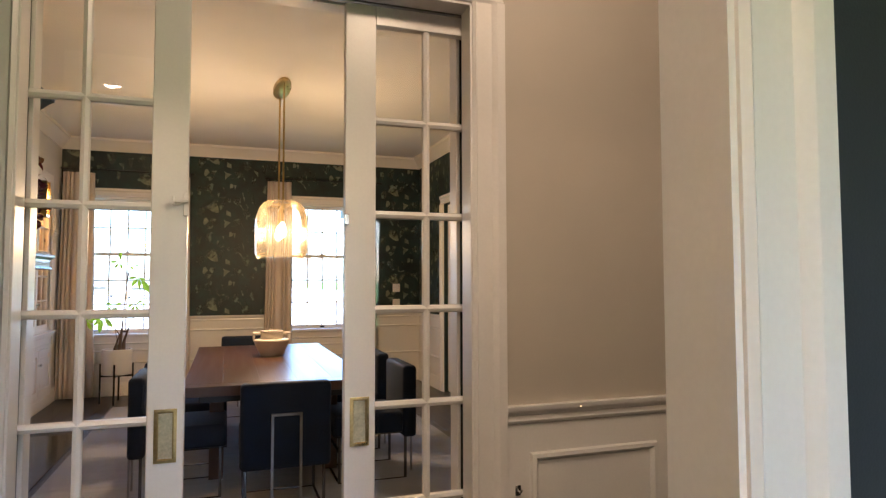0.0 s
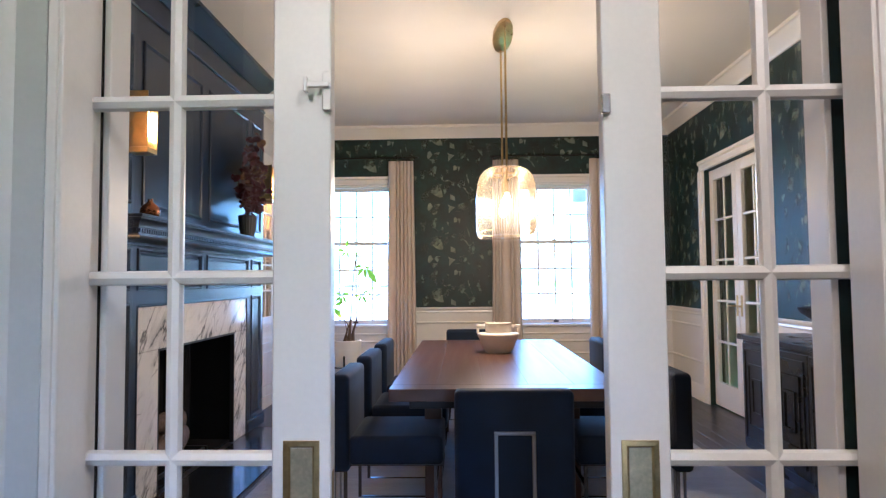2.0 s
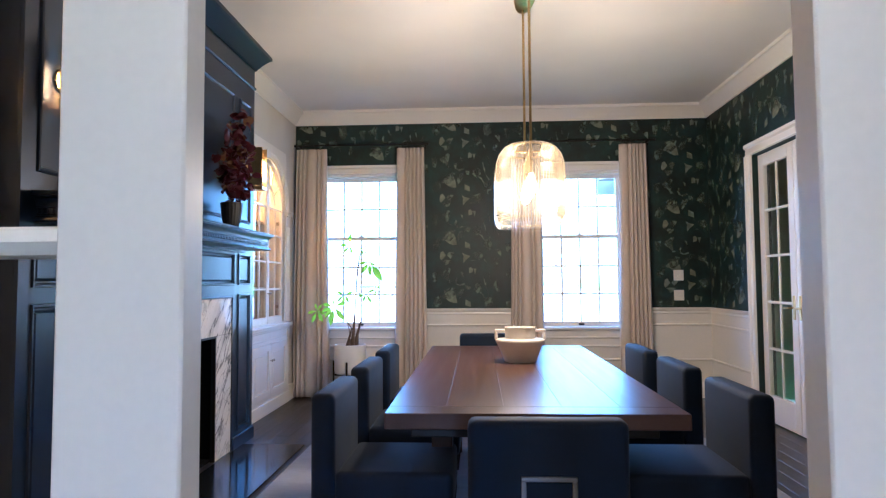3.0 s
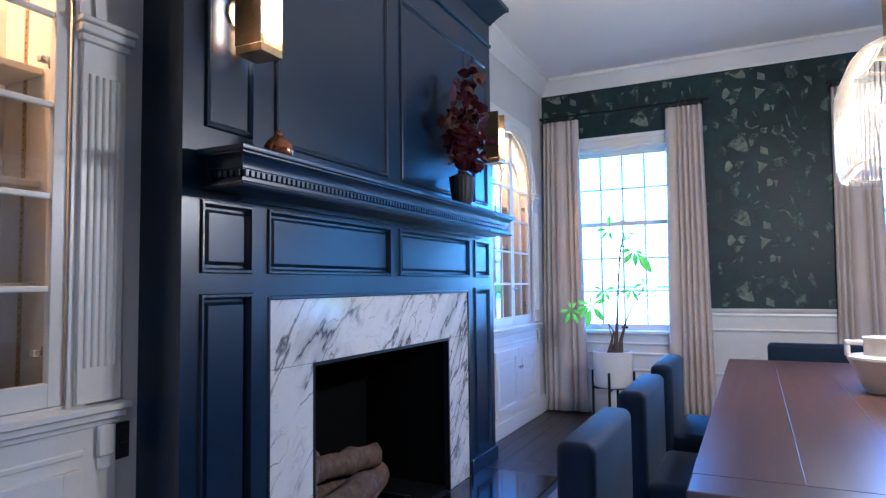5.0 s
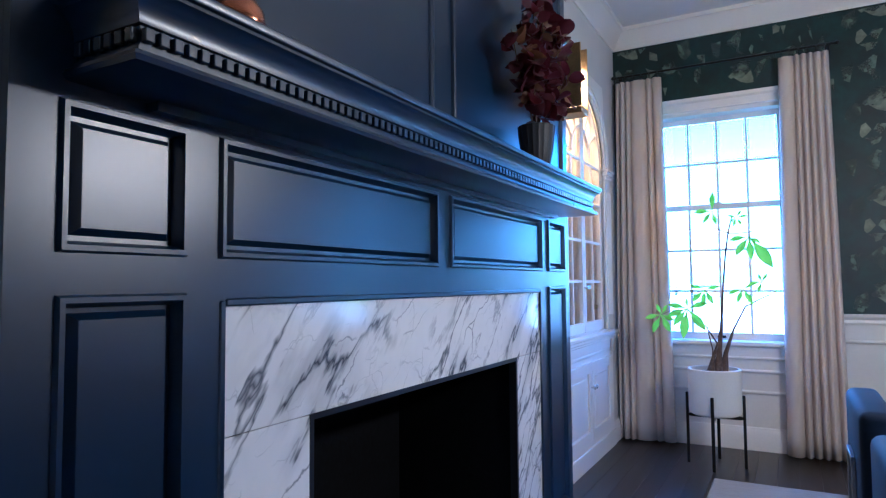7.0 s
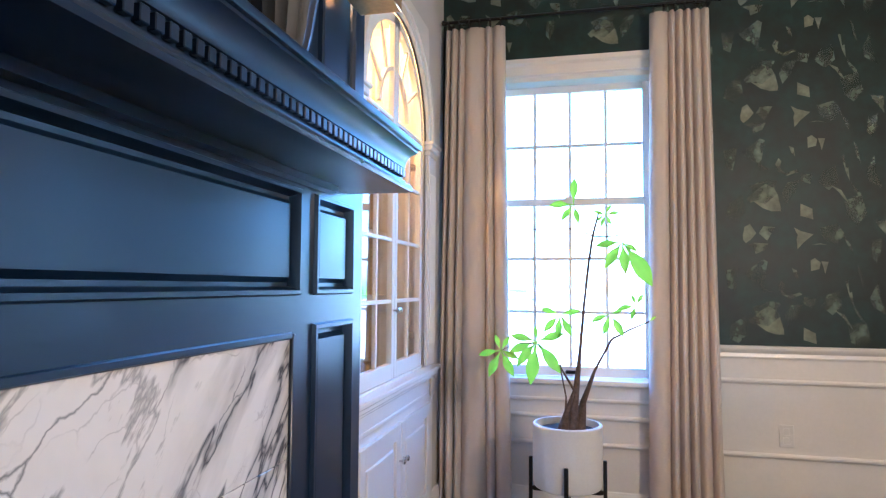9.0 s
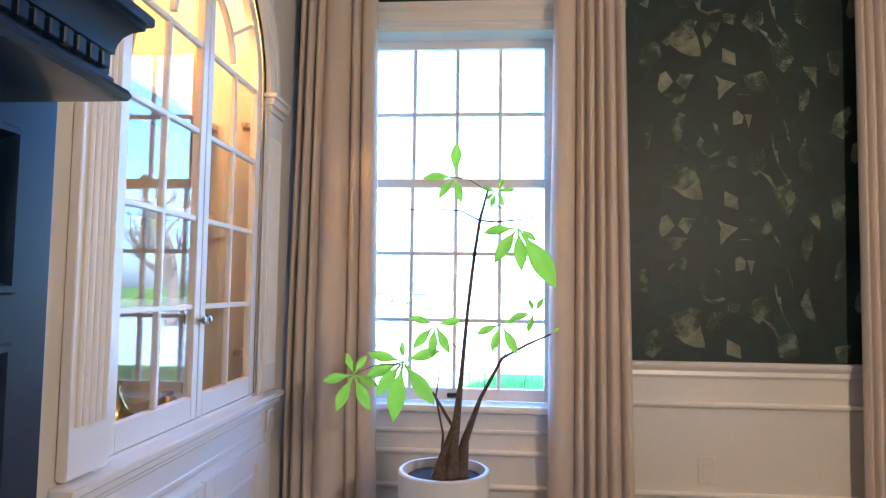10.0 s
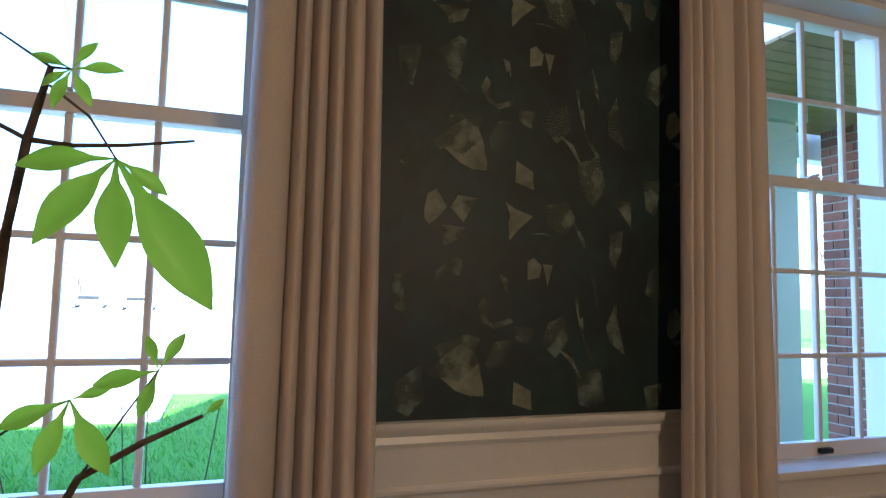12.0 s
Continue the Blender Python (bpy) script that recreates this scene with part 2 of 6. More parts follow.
def marble():
    m = surf("white veined marble", (0.72, 0.71, 0.70), 0.12, grain=30, grain_amt=0.02, blot=3, blot_amt=0.06, bump=0.0)
    n, l = m.node_tree.nodes, m.node_tree.links
    b, co = n["Principled BSDF"], n["Texture Coordinate"]
    base = b.inputs["Base Color"].links[0].from_socket
    warp = n.new("ShaderNodeTexNoise")
    warp.inputs["Scale"].default_value, warp.inputs["Detail"].default_value = 3.4, 8
    spin, mp = n.new("ShaderNodeMapping"), n.new("ShaderNodeMapping")
    spin.inputs["Rotation"].default_value = (radians(-34), 0, 0)
    mp.inputs["Scale"].default_value = (1, 0.55, 1.9)
    add = n.new("ShaderNodeVectorMath")
    add.operation = "MULTIPLY_ADD"
    add.inputs[1].default_value = (0.42, 0.42, 0.42)
    l.new(co.outputs["Object"], warp.inputs[0]), l.new(co.outputs["Object"], spin.inputs[0]), l.new(spin.outputs[0], mp.inputs[0])
    l.new(warp.outputs["Color"], add.inputs[0]), l.new(mp.outputs[0], add.inputs[2])
    total = None

    def deepest(socket):
        nonlocal total
        if total is None:
            total = socket
            return
        mx = n.new("ShaderNodeMath")
        mx.operation = "MAXIMUM"
        l.new(total, mx.inputs[0]), l.new(socket, mx.inputs[1])
        total = mx.outputs[0]

    def faded(socket, scale, lo, hi, shift):
        fade, move, k, mu = n.new("ShaderNodeTexNoise"), n.new("ShaderNodeVectorMath"), n.new("ShaderNodeMapRange"), n.new("ShaderNodeMath")
        fade.inputs["Scale"].default_value = scale
        move.inputs[1].default_value = (shift, shift, shift)
        k.inputs[1].default_value, k.inputs[2].default_value = lo, hi
        mu.operation = "MULTIPLY"
        l.new(co.outputs["Object"], move.inputs[0]), l.new(move.outputs[0], fade.inputs[0]), l.new(fade.outputs[0], k.inputs[0])
        l.new(socket, mu.inputs[0]), l.new(k.outputs[0], mu.inputs[1])
        deepest(mu.outputs[0])

    for scale, width, amt, lo, hi in ((4.4, 0.026, 0.75, 0.47, 0.57), (9.0, 0.030, 0.30, 0.50, 0.58)):
        v, r = n.new("ShaderNodeTexVoronoi"), n.new("ShaderNodeMapRange")
        v.feature = "DISTANCE_TO_EDGE"
        v.inputs["Scale"].default_value = scale
        l.new(add.outputs[0], v.inputs[0])
        r.inputs[2].default_value, r.inputs[3].default_value, r.inputs[4].default_value = width, amt, 0.0
        l.new(v.outputs["Distance"], r.inputs[0])
        faded(r.outputs[0], scale * 0.8, lo, hi, scale)
    # bold veins: thin ridges of a noise drawn out along the slant
    slant, drawn = n.new("ShaderNodeMapping"), n.new("ShaderNodeMapping")
    slant.inputs["Rotation"].default_value = (radians(-50), 0, 0)
    drawn.inputs["Scale"].default_value = (1, 0.32, 1.25)
    l.new(co.outputs["Object"], slant.inputs[0]), l.new(slant.outputs[0], drawn.inputs[0])
    for scale, width, amt, lo, hi, shift in ((2.3, 0.022, 1.0, 0.45, 0.54, 3.1), (2.3, 0.085, 0.42, 0.47, 0.60, 3.1), (5.2, 0.020, 0.55, 0.50, 0.60, 7.7), (1.6, 0.012, 0.9, 0.38, 0.52, 5.2)):
        ns, move, off, ab, r = n.new("ShaderNodeTexNoise"), n.new("ShaderNodeVectorMath"), n.new("ShaderNodeMath"), n.new("ShaderNodeMath"), n.new("ShaderNodeMapRange")
        move.inputs[1].default_value = (shift, shift, shift)
        ns.inputs["Scale"].default_value, ns.inputs["Detail"].default_value, ns.inputs["Roughness"].default_value = scale, 6, 0.58
        off.operation, ab.operation = "SUBTRACT", "ABSOLUTE"
        off.inputs[1].default_value = 0.5
        r.inputs[2].default_value, r.inputs[3].default_value, r.inputs[4].default_value = width, amt, 0.0
        l.new(drawn.outputs[0], move.inputs[0]), l.new(move.outputs[0], ns.inputs[0]), l.new(ns.outputs[0], off.inputs[0])
        l.new(off.outputs[0], ab.inputs[0]), l.new(ab.outputs[0], r.inputs[0])
        faded(r.outputs[0], 1.9, lo, hi, shift + 1.3)
    mix = n.new("ShaderNodeMix")
    mix.data_type = "RGBA"
    mix.inputs["B"].default_value = (0.06, 0.065, 0.085, 1)
    l.new(total, mix.inputs["Factor"]), l.new(base, mix.inputs["A"]), l.new(mix.outputs["Result"], b.inputs["Base Color"])
    return m


MARBLE = marble()

# ---- building helpers ----


def thing(name, place=(0, 0, 0), turn=0.0, label="", category="", group="", kind=""):
    ob = new(name)
    ob.empty_display_size = 0.05
    ob.matrix_basis = pose(*place, 0, 0, turn)
    return tagged(ob, label, category, group, kind)


def mesh_of(name, bm, material, smooth=None):
    me = bpy.data.meshes.new(name)
    bmesh.ops.recalc_face_normals(bm, faces=bm.faces)
    bm.to_mesh(me)
    bm.free()
    me.materials.append(material)
    if smooth is not None:
        me.shade_smooth()
        me.set_sharp_from_angle(angle=radians(smooth))
    return me


def part(name, bm, material, parent, label="", smooth=40):
    ob = new(name, mesh_of(name, bm, material, smooth))
    ob.parent = parent
    return tagged(ob, label)


def piece(name, me, parent, place=(0, 0, 0), turn=(0, 0, 0)):
    """One more object on shared mesh data."""
    ob = new(name, me)
    ob.parent = parent
    ob.matrix_basis = pose(*place, *turn)
    return ob


def box(bm, a, b, bevel=0.0, segments=1):
    """A box between two corners, with bevelled edges."""
    lo, hi = [min(p) for p in zip(a, b)], [max(p) for p in zip(a, b)]
    made = bmesh.ops.create_cube(bm, size=1, matrix=Matrix.LocRotScale([(p + q) / 2 for p, q in zip(lo, hi)], None, [q - p for p, q in zip(lo, hi)]))
    if bevel:
        edges = list({e for v in made["verts"] for e in v.link_edges})
        bmesh.ops.bevel(bm, geom=edges, offset=bevel, segments=segments, affect="EDGES", profile=0.5)
    return bm


def boxes(*pairs, bevel=0.0, segments=1):
    bm = bmesh.new()
    for a, b in pairs:
        box(bm, a, b, bevel, segments)
    return bm


def lathe(bm, profile, place=(0, 0, 0), steps=24, m=None):
    """Turn a profile of (radius, height) about the upright axis."""
    m = m or Matrix.Translation(place)
    rings = []
    for r, z in profile:
        rings.append([bm.verts.new(m @ Vector((r * math.cos(2 * math.pi * i / steps), r * math.sin(2 * math.pi * i / steps), z))) for i in range(steps)])
    for lo, hi in zip(rings, rings[1:]):
        for i in range(steps):
            bm.faces.new((lo[i], lo[(i + 1) % steps], hi[(i + 1) % steps], hi[i]))
    for ring in (rings[0], rings[-1]):
        bm.faces.new(ring)
    return bm


def tube(bm, points, radii, steps=8):
    """A round bar along points, with a radius at each."""
    pts = [Vector(p) for p in points]
    if not hasattr(radii, "__len__"):
        radii = [radii] * len(pts)
    rings = []
    for i, p in enumerate(pts):
        way = (pts[min(i + 1, len(pts) - 1)] - pts[max(i - 1, 0)]).normalized()
        side = way.orthogonal().normalized() if i == 0 else (side - way * side.dot(way)).normalized()
        up = way.cross(side)
        rings.append([bm.verts.new(p + radii[i] * (math.cos(a) * side + math.sin(a) * up)) for a in [2 * math.pi * k / steps for k in range(steps)]])
    for lo, hi in zip(rings, rings[1:]):
        for k in range(steps):
            bm.faces.new((lo[k], lo[(k + 1) % steps], hi[(k + 1) % steps], hi[k]))
    bm.faces.new(rings[0]), bm.faces.new(rings[-1])
    return bm


def moulding(bm, profile, a, b, out, miter=(0, 0)):
    """Sweep a profile of (out, up) from a to b; out: the way that the profile stands off the wall. miter: how far each end grows with the profile's depth."""
    a, b, out = Vector(a), Vector(b), Vector(out)
    along, up = (b - a).normalized(), Vector((0, 0, 1))
    if abs(along.z) > 0.9:
        up = along.cross(out)
    ends = [[bm.verts.new(e + out * o + up * u + along * (g * o)) for o, u in profile] for e, g in ((a, -miter[0]), (b, miter[1]))]
    n = len(profile)
    for i in range(n):
        bm.faces.new((ends[0][i], ends[0][(i + 1) % n], ends[1][(i + 1) % n], ends[1][i]))
    bm.faces.new(ends[0]), bm.faces.new(ends[1])
    return bm


def ring_frame(bm, u0, z0, u1, z1, at, axis, profile):
    """A mitred rectangular frame moulding on a wall. axis 'x': u runs along y and the wall faces +x at x = at; axis '-y': u runs along x, the wall faces -y; 'y': faces +y; '-x'."""
    def place(u, z, o):
        if axis == "x":
            return Vector((at + o, u, z))
        if axis == "-x":
            return Vector((at - o, u, z))
        return Vector((u, at - o, z)) if axis == "-y" else Vector((u, at + o, z))
    n = len(profile)
    corners = []
    for su, sz, cu, cz in ((1, 1, u0, z0), (-1, 1, u1, z0), (-1, -1, u1, z1), (1, -1, u0, z1)):
        corners.append([bm.verts.new(place(cu + su * w, cz + sz * w, o)) for w, o in profile])
    for k in range(4):
        p, q = corners[k], corners[(k + 1) % 4]
        for i in range(n):
            bm.faces.new((p[i], p[(i + 1) % n], q[(i + 1) % n], q[i]))
    return bm


def wall_with_holes(name, axis, at, thick, u0, u1, z0, z1, holes, material, label, parent=None):
    """An upright wall from u0 to u1 with rectangular openings (u0, u1, z0, z1), as one mesh of blocks that share edges."""
    us = sorted({u0, u1, *[h[0] for h in holes], *[h[1] for h in holes]})
    zs = sorted({z0, z1, *[h[2] for h in holes], *[h[3] for h in holes]})
    bm = bmesh.new()
    solid = lambda i, j: 0 <= i < len(us) - 1 and 0 <= j < len(zs) - 1 and not any(h[0] <= us[i] and us[i + 1] <= h[1] and h[2] <= zs[j] and zs[j + 1] <= h[3] for h in holes)
    put = lambda u, v, z: Vector((v, u, z)) if axis == "x" else Vector((u, v, z))
    for i in range(len(us) - 1):
        for j in range(len(zs) - 1):
            if not solid(i, j):
                continue
            a, b, c, d = us[i], us[i + 1], zs[j], zs[j + 1]
            for v in (at, at + thick):
                bm.faces.new([bm.verts.new(put(u, v, z)) for u, z in ((a, c), (b, c), (b, d), (a, d))])
            for (di, dj), ((p, q), (r, s)) in {(-1, 0): ((a, c), (a, d)), (1, 0): ((b, c), (b, d)), (0, -1): ((a, c), (b, c)), (0, 1): ((a, d), (b, d))}.items():
                if not solid(i + di, j + dj):
                    bm.faces.new([bm.verts.new(put(*t)) for t in ((p, at, q), (r, at, s), (r, at + thick, s), (p, at + thick, q))])
    bmesh.ops.remove_doubles(bm, verts=bm.verts, dist=1e-5)
    ob = new(name, mesh_of(name, bm, material))
    ob.parent = parent
    return tagged(ob, label, "wall", kind="structure")


# profiles of (out, up)
RAIL = [(0, 0), (0.012, 0), (0.018, 0.012), (0.014, 0.03), (0.03, 0.045), (0.036, 0.058), (0.036, 0.07), (0, 0.07)]
BASE = [(0, 0), (0.02, 0), (0.02, 0.12), (0.014, 0.14), (0.008, 0.16), (0, 0.165)]
CROWN = [(0, 0), (0.012, 0), (0.02, 0.02), (0.03, 0.03), (0.05, 0.06), (0.085, 0.10), (0.10, 0.115), (0.115, 0.12), (0.115, 0.15), (0, 0.15)]
SMALL_RAIL = [(0, 0), (0.008, 0), (0.016, 0.01), (0.016, 0.018), (0.006, 0.026), (0, 0.026)]

# ---- structure ----
X0, X1, Y0, Y1, H = -1.965, 2.70, 2.48, 8.93, 3.25
HALL0, NAVY0 = 0.79, -2.5
WINDOWS = (-1.215, 1.29)          # centres
GLASS_HALF, SILL, TOP = 0.44, 0.775, 2.52

floor = thing("floor", label="dark ebony plank floor, satin finish", category="floor", kind="structure")
part("subfloor", boxes(((-2.6, NAVY0 - 0.2, -0.2), (3.2, Y1 + 0.3, -0.012))), PLANK, floor)
ceiling = new("ceiling", mesh_of("ceiling", boxes(((-2.9, NAVY0 - 0.2, H), (3.4, Y1 + 0.3, H + 0.2))), CEILING_PAINT))
tagged(ceiling, "smooth warm white painted ceiling", "ceiling", kind="structure")

# window wall
holes = [(c - GLASS_HALF - 0.045, c + GLASS_HALF + 0.045, SILL - 0.02, TOP) for c in WINDOWS]
wall_windows = wall_with_holes("wall_windows", "y", Y1, 0.26, X0 - 0.3, X1 + 0.3, 0, H, holes, WALLPAPER, "dark green patterned wallpaper wall above white wainscot")
# left wall with two cabinet recesses; the breast covers the middle
CAB = (8.00, 3.58)                # cabinet centres along the wall
cab_holes = [(c - 0.52, c + 0.52, 0.84, 2.66) for c in CAB] + [(4.9, 6.4, 0.0, 0.95)]
wall_with_holes("wall_fireplace", "x", X0 - 0.16, 0.16, Y0 - 0.2, Y1, 0, H, cab_holes, PALE_WALL, "pale grey painted wall with arched cabinet recesses")
new_back = boxes(((X0 - 0.5, Y0 - 0.2, 0), (X0 - 0.46, Y1, H)))
tagged(new("wall_behind_cabinets", mesh_of("wall_behind_cabinets", new_back, PALE_WALL)), "plain wall closing the cabinet recesses", "wall", kind="structure")
# right wall with a tall white double door
RDOOR = (6.5, 7.8)
wall_right = wall_with_holes("wall_right", "x", X1, 0.16, Y0 - 0.2, Y1, 0, H, [(RDOOR[0], RDOOR[1], 0, 2.45)], WALLPAPER, "dark green wallpaper side wall")
# wall with the pocket doors: two skins and the pocket between
OPEN0, OPEN1, OPEN_H = -0.625, 0.895, 2.52
for nm, y, t, mt, lb in (("wall_hall", 2.25, 0.075, HALL_PAINT, "greige painted hall wall"), ("wall_pocket_room", 2.425, 0.055, WALLPAPER, "dark green wallpaper on the doorway wall")):
    wall_with_holes(nm, "y", y, t, -2.6, 3.2, 0, H, [(OPEN0, OPEN1, 0, OPEN_H)], mt, lb)
# hall ends, and the navy room behind
for nm, x in (("wall_hall_end", -2.7), ("wall_hall_far_end", 3.2)):
    wall_with_holes(nm, "x", x, 0.1, NAVY0, 2.45, 0, H, [], HALL_PAINT, "greige painted end wall")
CASED0, CASED1 = -0.75, 0.64
wall_with_holes("wall_cased_opening", "y", 0.66, 0.13, -2.6, 3.2, 0, H, [(CASED0, CASED1, 0, 2.6)], NAVY_WALL, "navy painted wall with a white cased opening")
wall_with_holes("wall_behind", "y", NAVY0 - 0.1, 0.1, -2.6, 3.2, 0, H, [(0.5, 1.3, 0.9, 2.2)], NAVY_WALL, "navy painted wall with a wide window opening")


def moulded(name, profile, runs, material, label, cat="trim", parent=None):
    bm = bmesh.new()
    for a, b, out, *mi in runs:
        moulding(bm, profile, a, b, out, mi[0] if mi else (0, 0))
    ob = new(name, mesh_of(name, bm, material, 25))
    ob.parent = parent
    return tagged(ob, label, cat, kind="structure")


FP0, FP1, FPX = 4.31, 7.03, -1.767
moulded("crown_trim", CROWN, [((X0, Y1, 3.1), (X1, Y1, 3.1), (0, -1, 0)), ((X1, Y0, 3.1), (X1, Y1, 3.1), (-1, 0, 0)),
        ((X0, Y0, 3.1), (X0, FP0, 3.1), (1, 0, 0)), ((X0, FP1, 3.1), (X0, Y1, 3.1), (1, 0, 0)), ((X0, Y0, 3.1), (X1, Y0, 3.1), (0, 1, 0))], TRIM, "white stepped crown moulding along the ceiling")


def wainscot(name, runs, cap, label, facing=WAINSCOT):
    """White boards below a chair rail: a thin sheet, cap rail, base, and two picture-mould lines."""
    root = thing(name, label=label, category="wainscot", kind="structure")
    for a, b, out in runs:
        a, b, o = Vector((*a, 0)), Vector((*b, 0)), Vector((*out, 0))
        along = (b - a).normalized()
        part("panel_sheet", moulding(bmesh.new(), [(0, 0.0), (0.006, 0.0), (0.006, cap - 0.06), (0, cap - 0.06)], a, b, o), facing, root)
        part("chair_rail", moulding(bmesh.new(), [(p + 0.001, q + cap - 0.07) for p, q in RAIL], a, b, o), TRIM, root, smooth=25)
        part("baseboard", moulding(bmesh.new(), [(p + 0.006, q) for p, q in BASE], a, b, o), TRIM, root, smooth=25)
        for z in (cap - 0.20, 0.40):
            part("panel_mould", moulding(bmesh.new(), [(p + 0.006, q + z) for p, q in SMALL_RAIL], a, b, o), TRIM, root, smooth=25)
    return root


CAP = 0.985
wc = [(c - GLASS_HALF - 0.045, c + GLASS_HALF + 0.045) for c in WINDOWS]
wainscot("wainscot_windows", [((X0, Y1), (wc[0][0] - 0.09, Y1), (0, -1)), ((wc[0][1] + 0.09, Y1), (wc[1][0] - 0.09, Y1), (0, -1)), ((wc[1][1] + 0.09, Y1), (X1, Y1), (0, -1))], CAP, "white painted wainscot under the green wallpaper")
wainscot("wainscot_right", [((X1, Y0), (X1, RDOOR[0] - 0.12), (-1, 0)), ((X1, RDOOR[1] + 0.12), (X1, Y1), (-1, 0))], CAP, "white painted wainscot on the side wall")
wainscot("wainscot_doorway", [((X0, Y0), (OPEN0 - 0.12, Y0), (0, 1)), ((OPEN1 + 0.12, Y0), (X1, Y0), (0, 1))], CAP, "white painted wainscot beside the pocket doors")
# under the windows: boards below the sill
under = thing("wainscot_below_sills", label="white boards below the window sills", category="wainscot", kind="structure")
for u0, u1 in wc:
    part("panel_sheet", boxes(((u0 - 0.09, Y1 - 0.006, 0), (u1 + 0.09, Y1, SILL - 0.1))), WAINSCOT, under)
    for z in (SILL - 0.13, 0.55, 0.40):
        part("panel_mould", moulding(bmesh.new(), [(p + 0.006, q + z) for p, q in SMALL_RAIL], (u0 - 0.09, Y1, 0), (u1 + 0.09, Y1, 0), (0, -1, 0)), TRIM, under, smooth=25)
    part("baseboard", moulding(bmesh.new(), [(p + 0.006, q) for p, q in BASE], (u0 - 0.09, Y1, 0), (u1 + 0.09, Y1, 0), (0, -1, 0)), TRIM, under, smooth=25)
# left wall base runs
moulded("baseboard_left", BASE, [((X0, Y0, 0), (X0, 2.93, 0), (1, 0, 0)), ((X0, 4.23, 0), (X0, FP0, 0), (1, 0, 0)), ((X0, FP1, 0), (X0, 7.35, 0), (1, 0, 0)), ((X0, 8.65, 0), (X0, Y1, 0), (1, 0, 0))], TRIM, "white baseboard along the fireplace wall")

# hall side trim
HALL_Y = 2.25
CASING = [(0, 0), (0.012, 0), (0.02, 0.012), (0.014, 0.02), (0.014, 0.085), (0.02, 0.09), (0.03, 0.105), (0.03, 0.14), (0, 0.14)]


def casing(name, u0, u1, top, at, axis, label, width=0.13):
    """A moulded casing round an opening: two jambs and a head."""
    root = thing(name, label=label, category="trim", kind="structure")
    w = width / 0.14
    prof = [(o, p * w) for o, p in CASING]
    s = {"-y": (0, -1, 0), "y": (0, 1, 0), "x": (1, 0, 0), "-x": (-1, 0, 0)}[axis]
    put = (lambda u, z: (u, at, z)) if axis in ("y", "-y") else (lambda u, z: (at, u, z))
    def strip(nm, u_in, sgn, z0, z1):
        bm = bmesh.new()
        so = Vector(s)
        al = Vector((1, 0, 0)) if axis in ("y", "-y") else Vector((0, 1, 0))
        ends = [[bm.verts.new(Vector(put(u_in, z)) + so * o + al * sgn * p) for o, p in prof] for z in (z0, z1)]
        for i in range(len(prof)):
            bm.faces.new((ends[0][i], ends[0][(i + 1) % len(prof)], ends[1][(i + 1) % len(prof)], ends[1][i]))
        bm.faces.new(ends[0]), bm.faces.new(ends[1])
        part(nm, bm, TRIM, root, smooth=25)
    strip("jamb_casing", u0, -1, 0, top)
    strip("jamb_casing", u1, 1, 0, top)
    part("head_casing", moulding(bmesh.new(), prof, put(u0 - width, top), put(u1 + width, top), s), TRIM, root, smooth=25)
    return root


casing("casing_pocket_doors", OPEN0, OPEN1, OPEN_H, HALL_Y, "-y", "white moulded casing round the pocket doors")
casing("casing_pocket_doors_inside", OPEN0, OPEN1, OPEN_H, Y0, "y", "white moulded casing on the dining side")
casing("casing_side_door", RDOOR[0], RDOOR[1], 2.45, X1, "-x", "white moulded casing round the side door", 0.11)
casing("casing_opening", CASED0, CASED1, 2.6, 0.66, "-y", "white moulded casing round the hall opening", 0.15)
casing("casing_opening_hall", CASED0, CASED1, 2.6, HALL0, "y", "white moulded casing on the hall side", 0.12)
lining = thing("opening_lining", label="white painted jambs lining the hall opening", category="jamb", kind="structure")
part("jamb", boxes(((CASED0 - 0.004, 0.655, 0), (CASED0 + 0.012, 0.795, 2.6))), TRIM, lining)
part("jamb", boxes(((CASED1 - 0.012, 0.655, 0), (CASED1 + 0.004, 0.795, 2.6))), TRIM, lining)
part("head_jamb", boxes(((CASED0, 0.655, 2.588), (CASED1, 0.795, 2.604))), TRIM, lining)
# pocket jamb strips leave a slot for the leaves
lining = thing("pocket_jambs", label="white painted split jambs of the pocket doors", category="jamb", kind="structure")
for u in (OPEN0, OPEN1):
    for y0, y1 in ((2.245, 2.343), (2.407, 2.485)):
        part("split_jamb", boxes(((u - 0.008, y0, 0), (u + 0.008, y1, OPEN_H)), bevel=0.002), TRIM, lining)
part("head_jamb", boxes(((OPEN0, 2.245, OPEN_H - 0.012), (OPEN1, 2.343, OPEN_H + 0.004)), ((OPEN0, 2.407, OPEN_H - 0.012), (OPEN1, 2.485, OPEN_H + 0.004))), TRIM, lining)
part("track", boxes(((OPEN0, 2.36, OPEN_H - 0.01), (OPEN1, 2.39, OPEN_H + 0.03))), STEEL, lining, "steel sliding track")

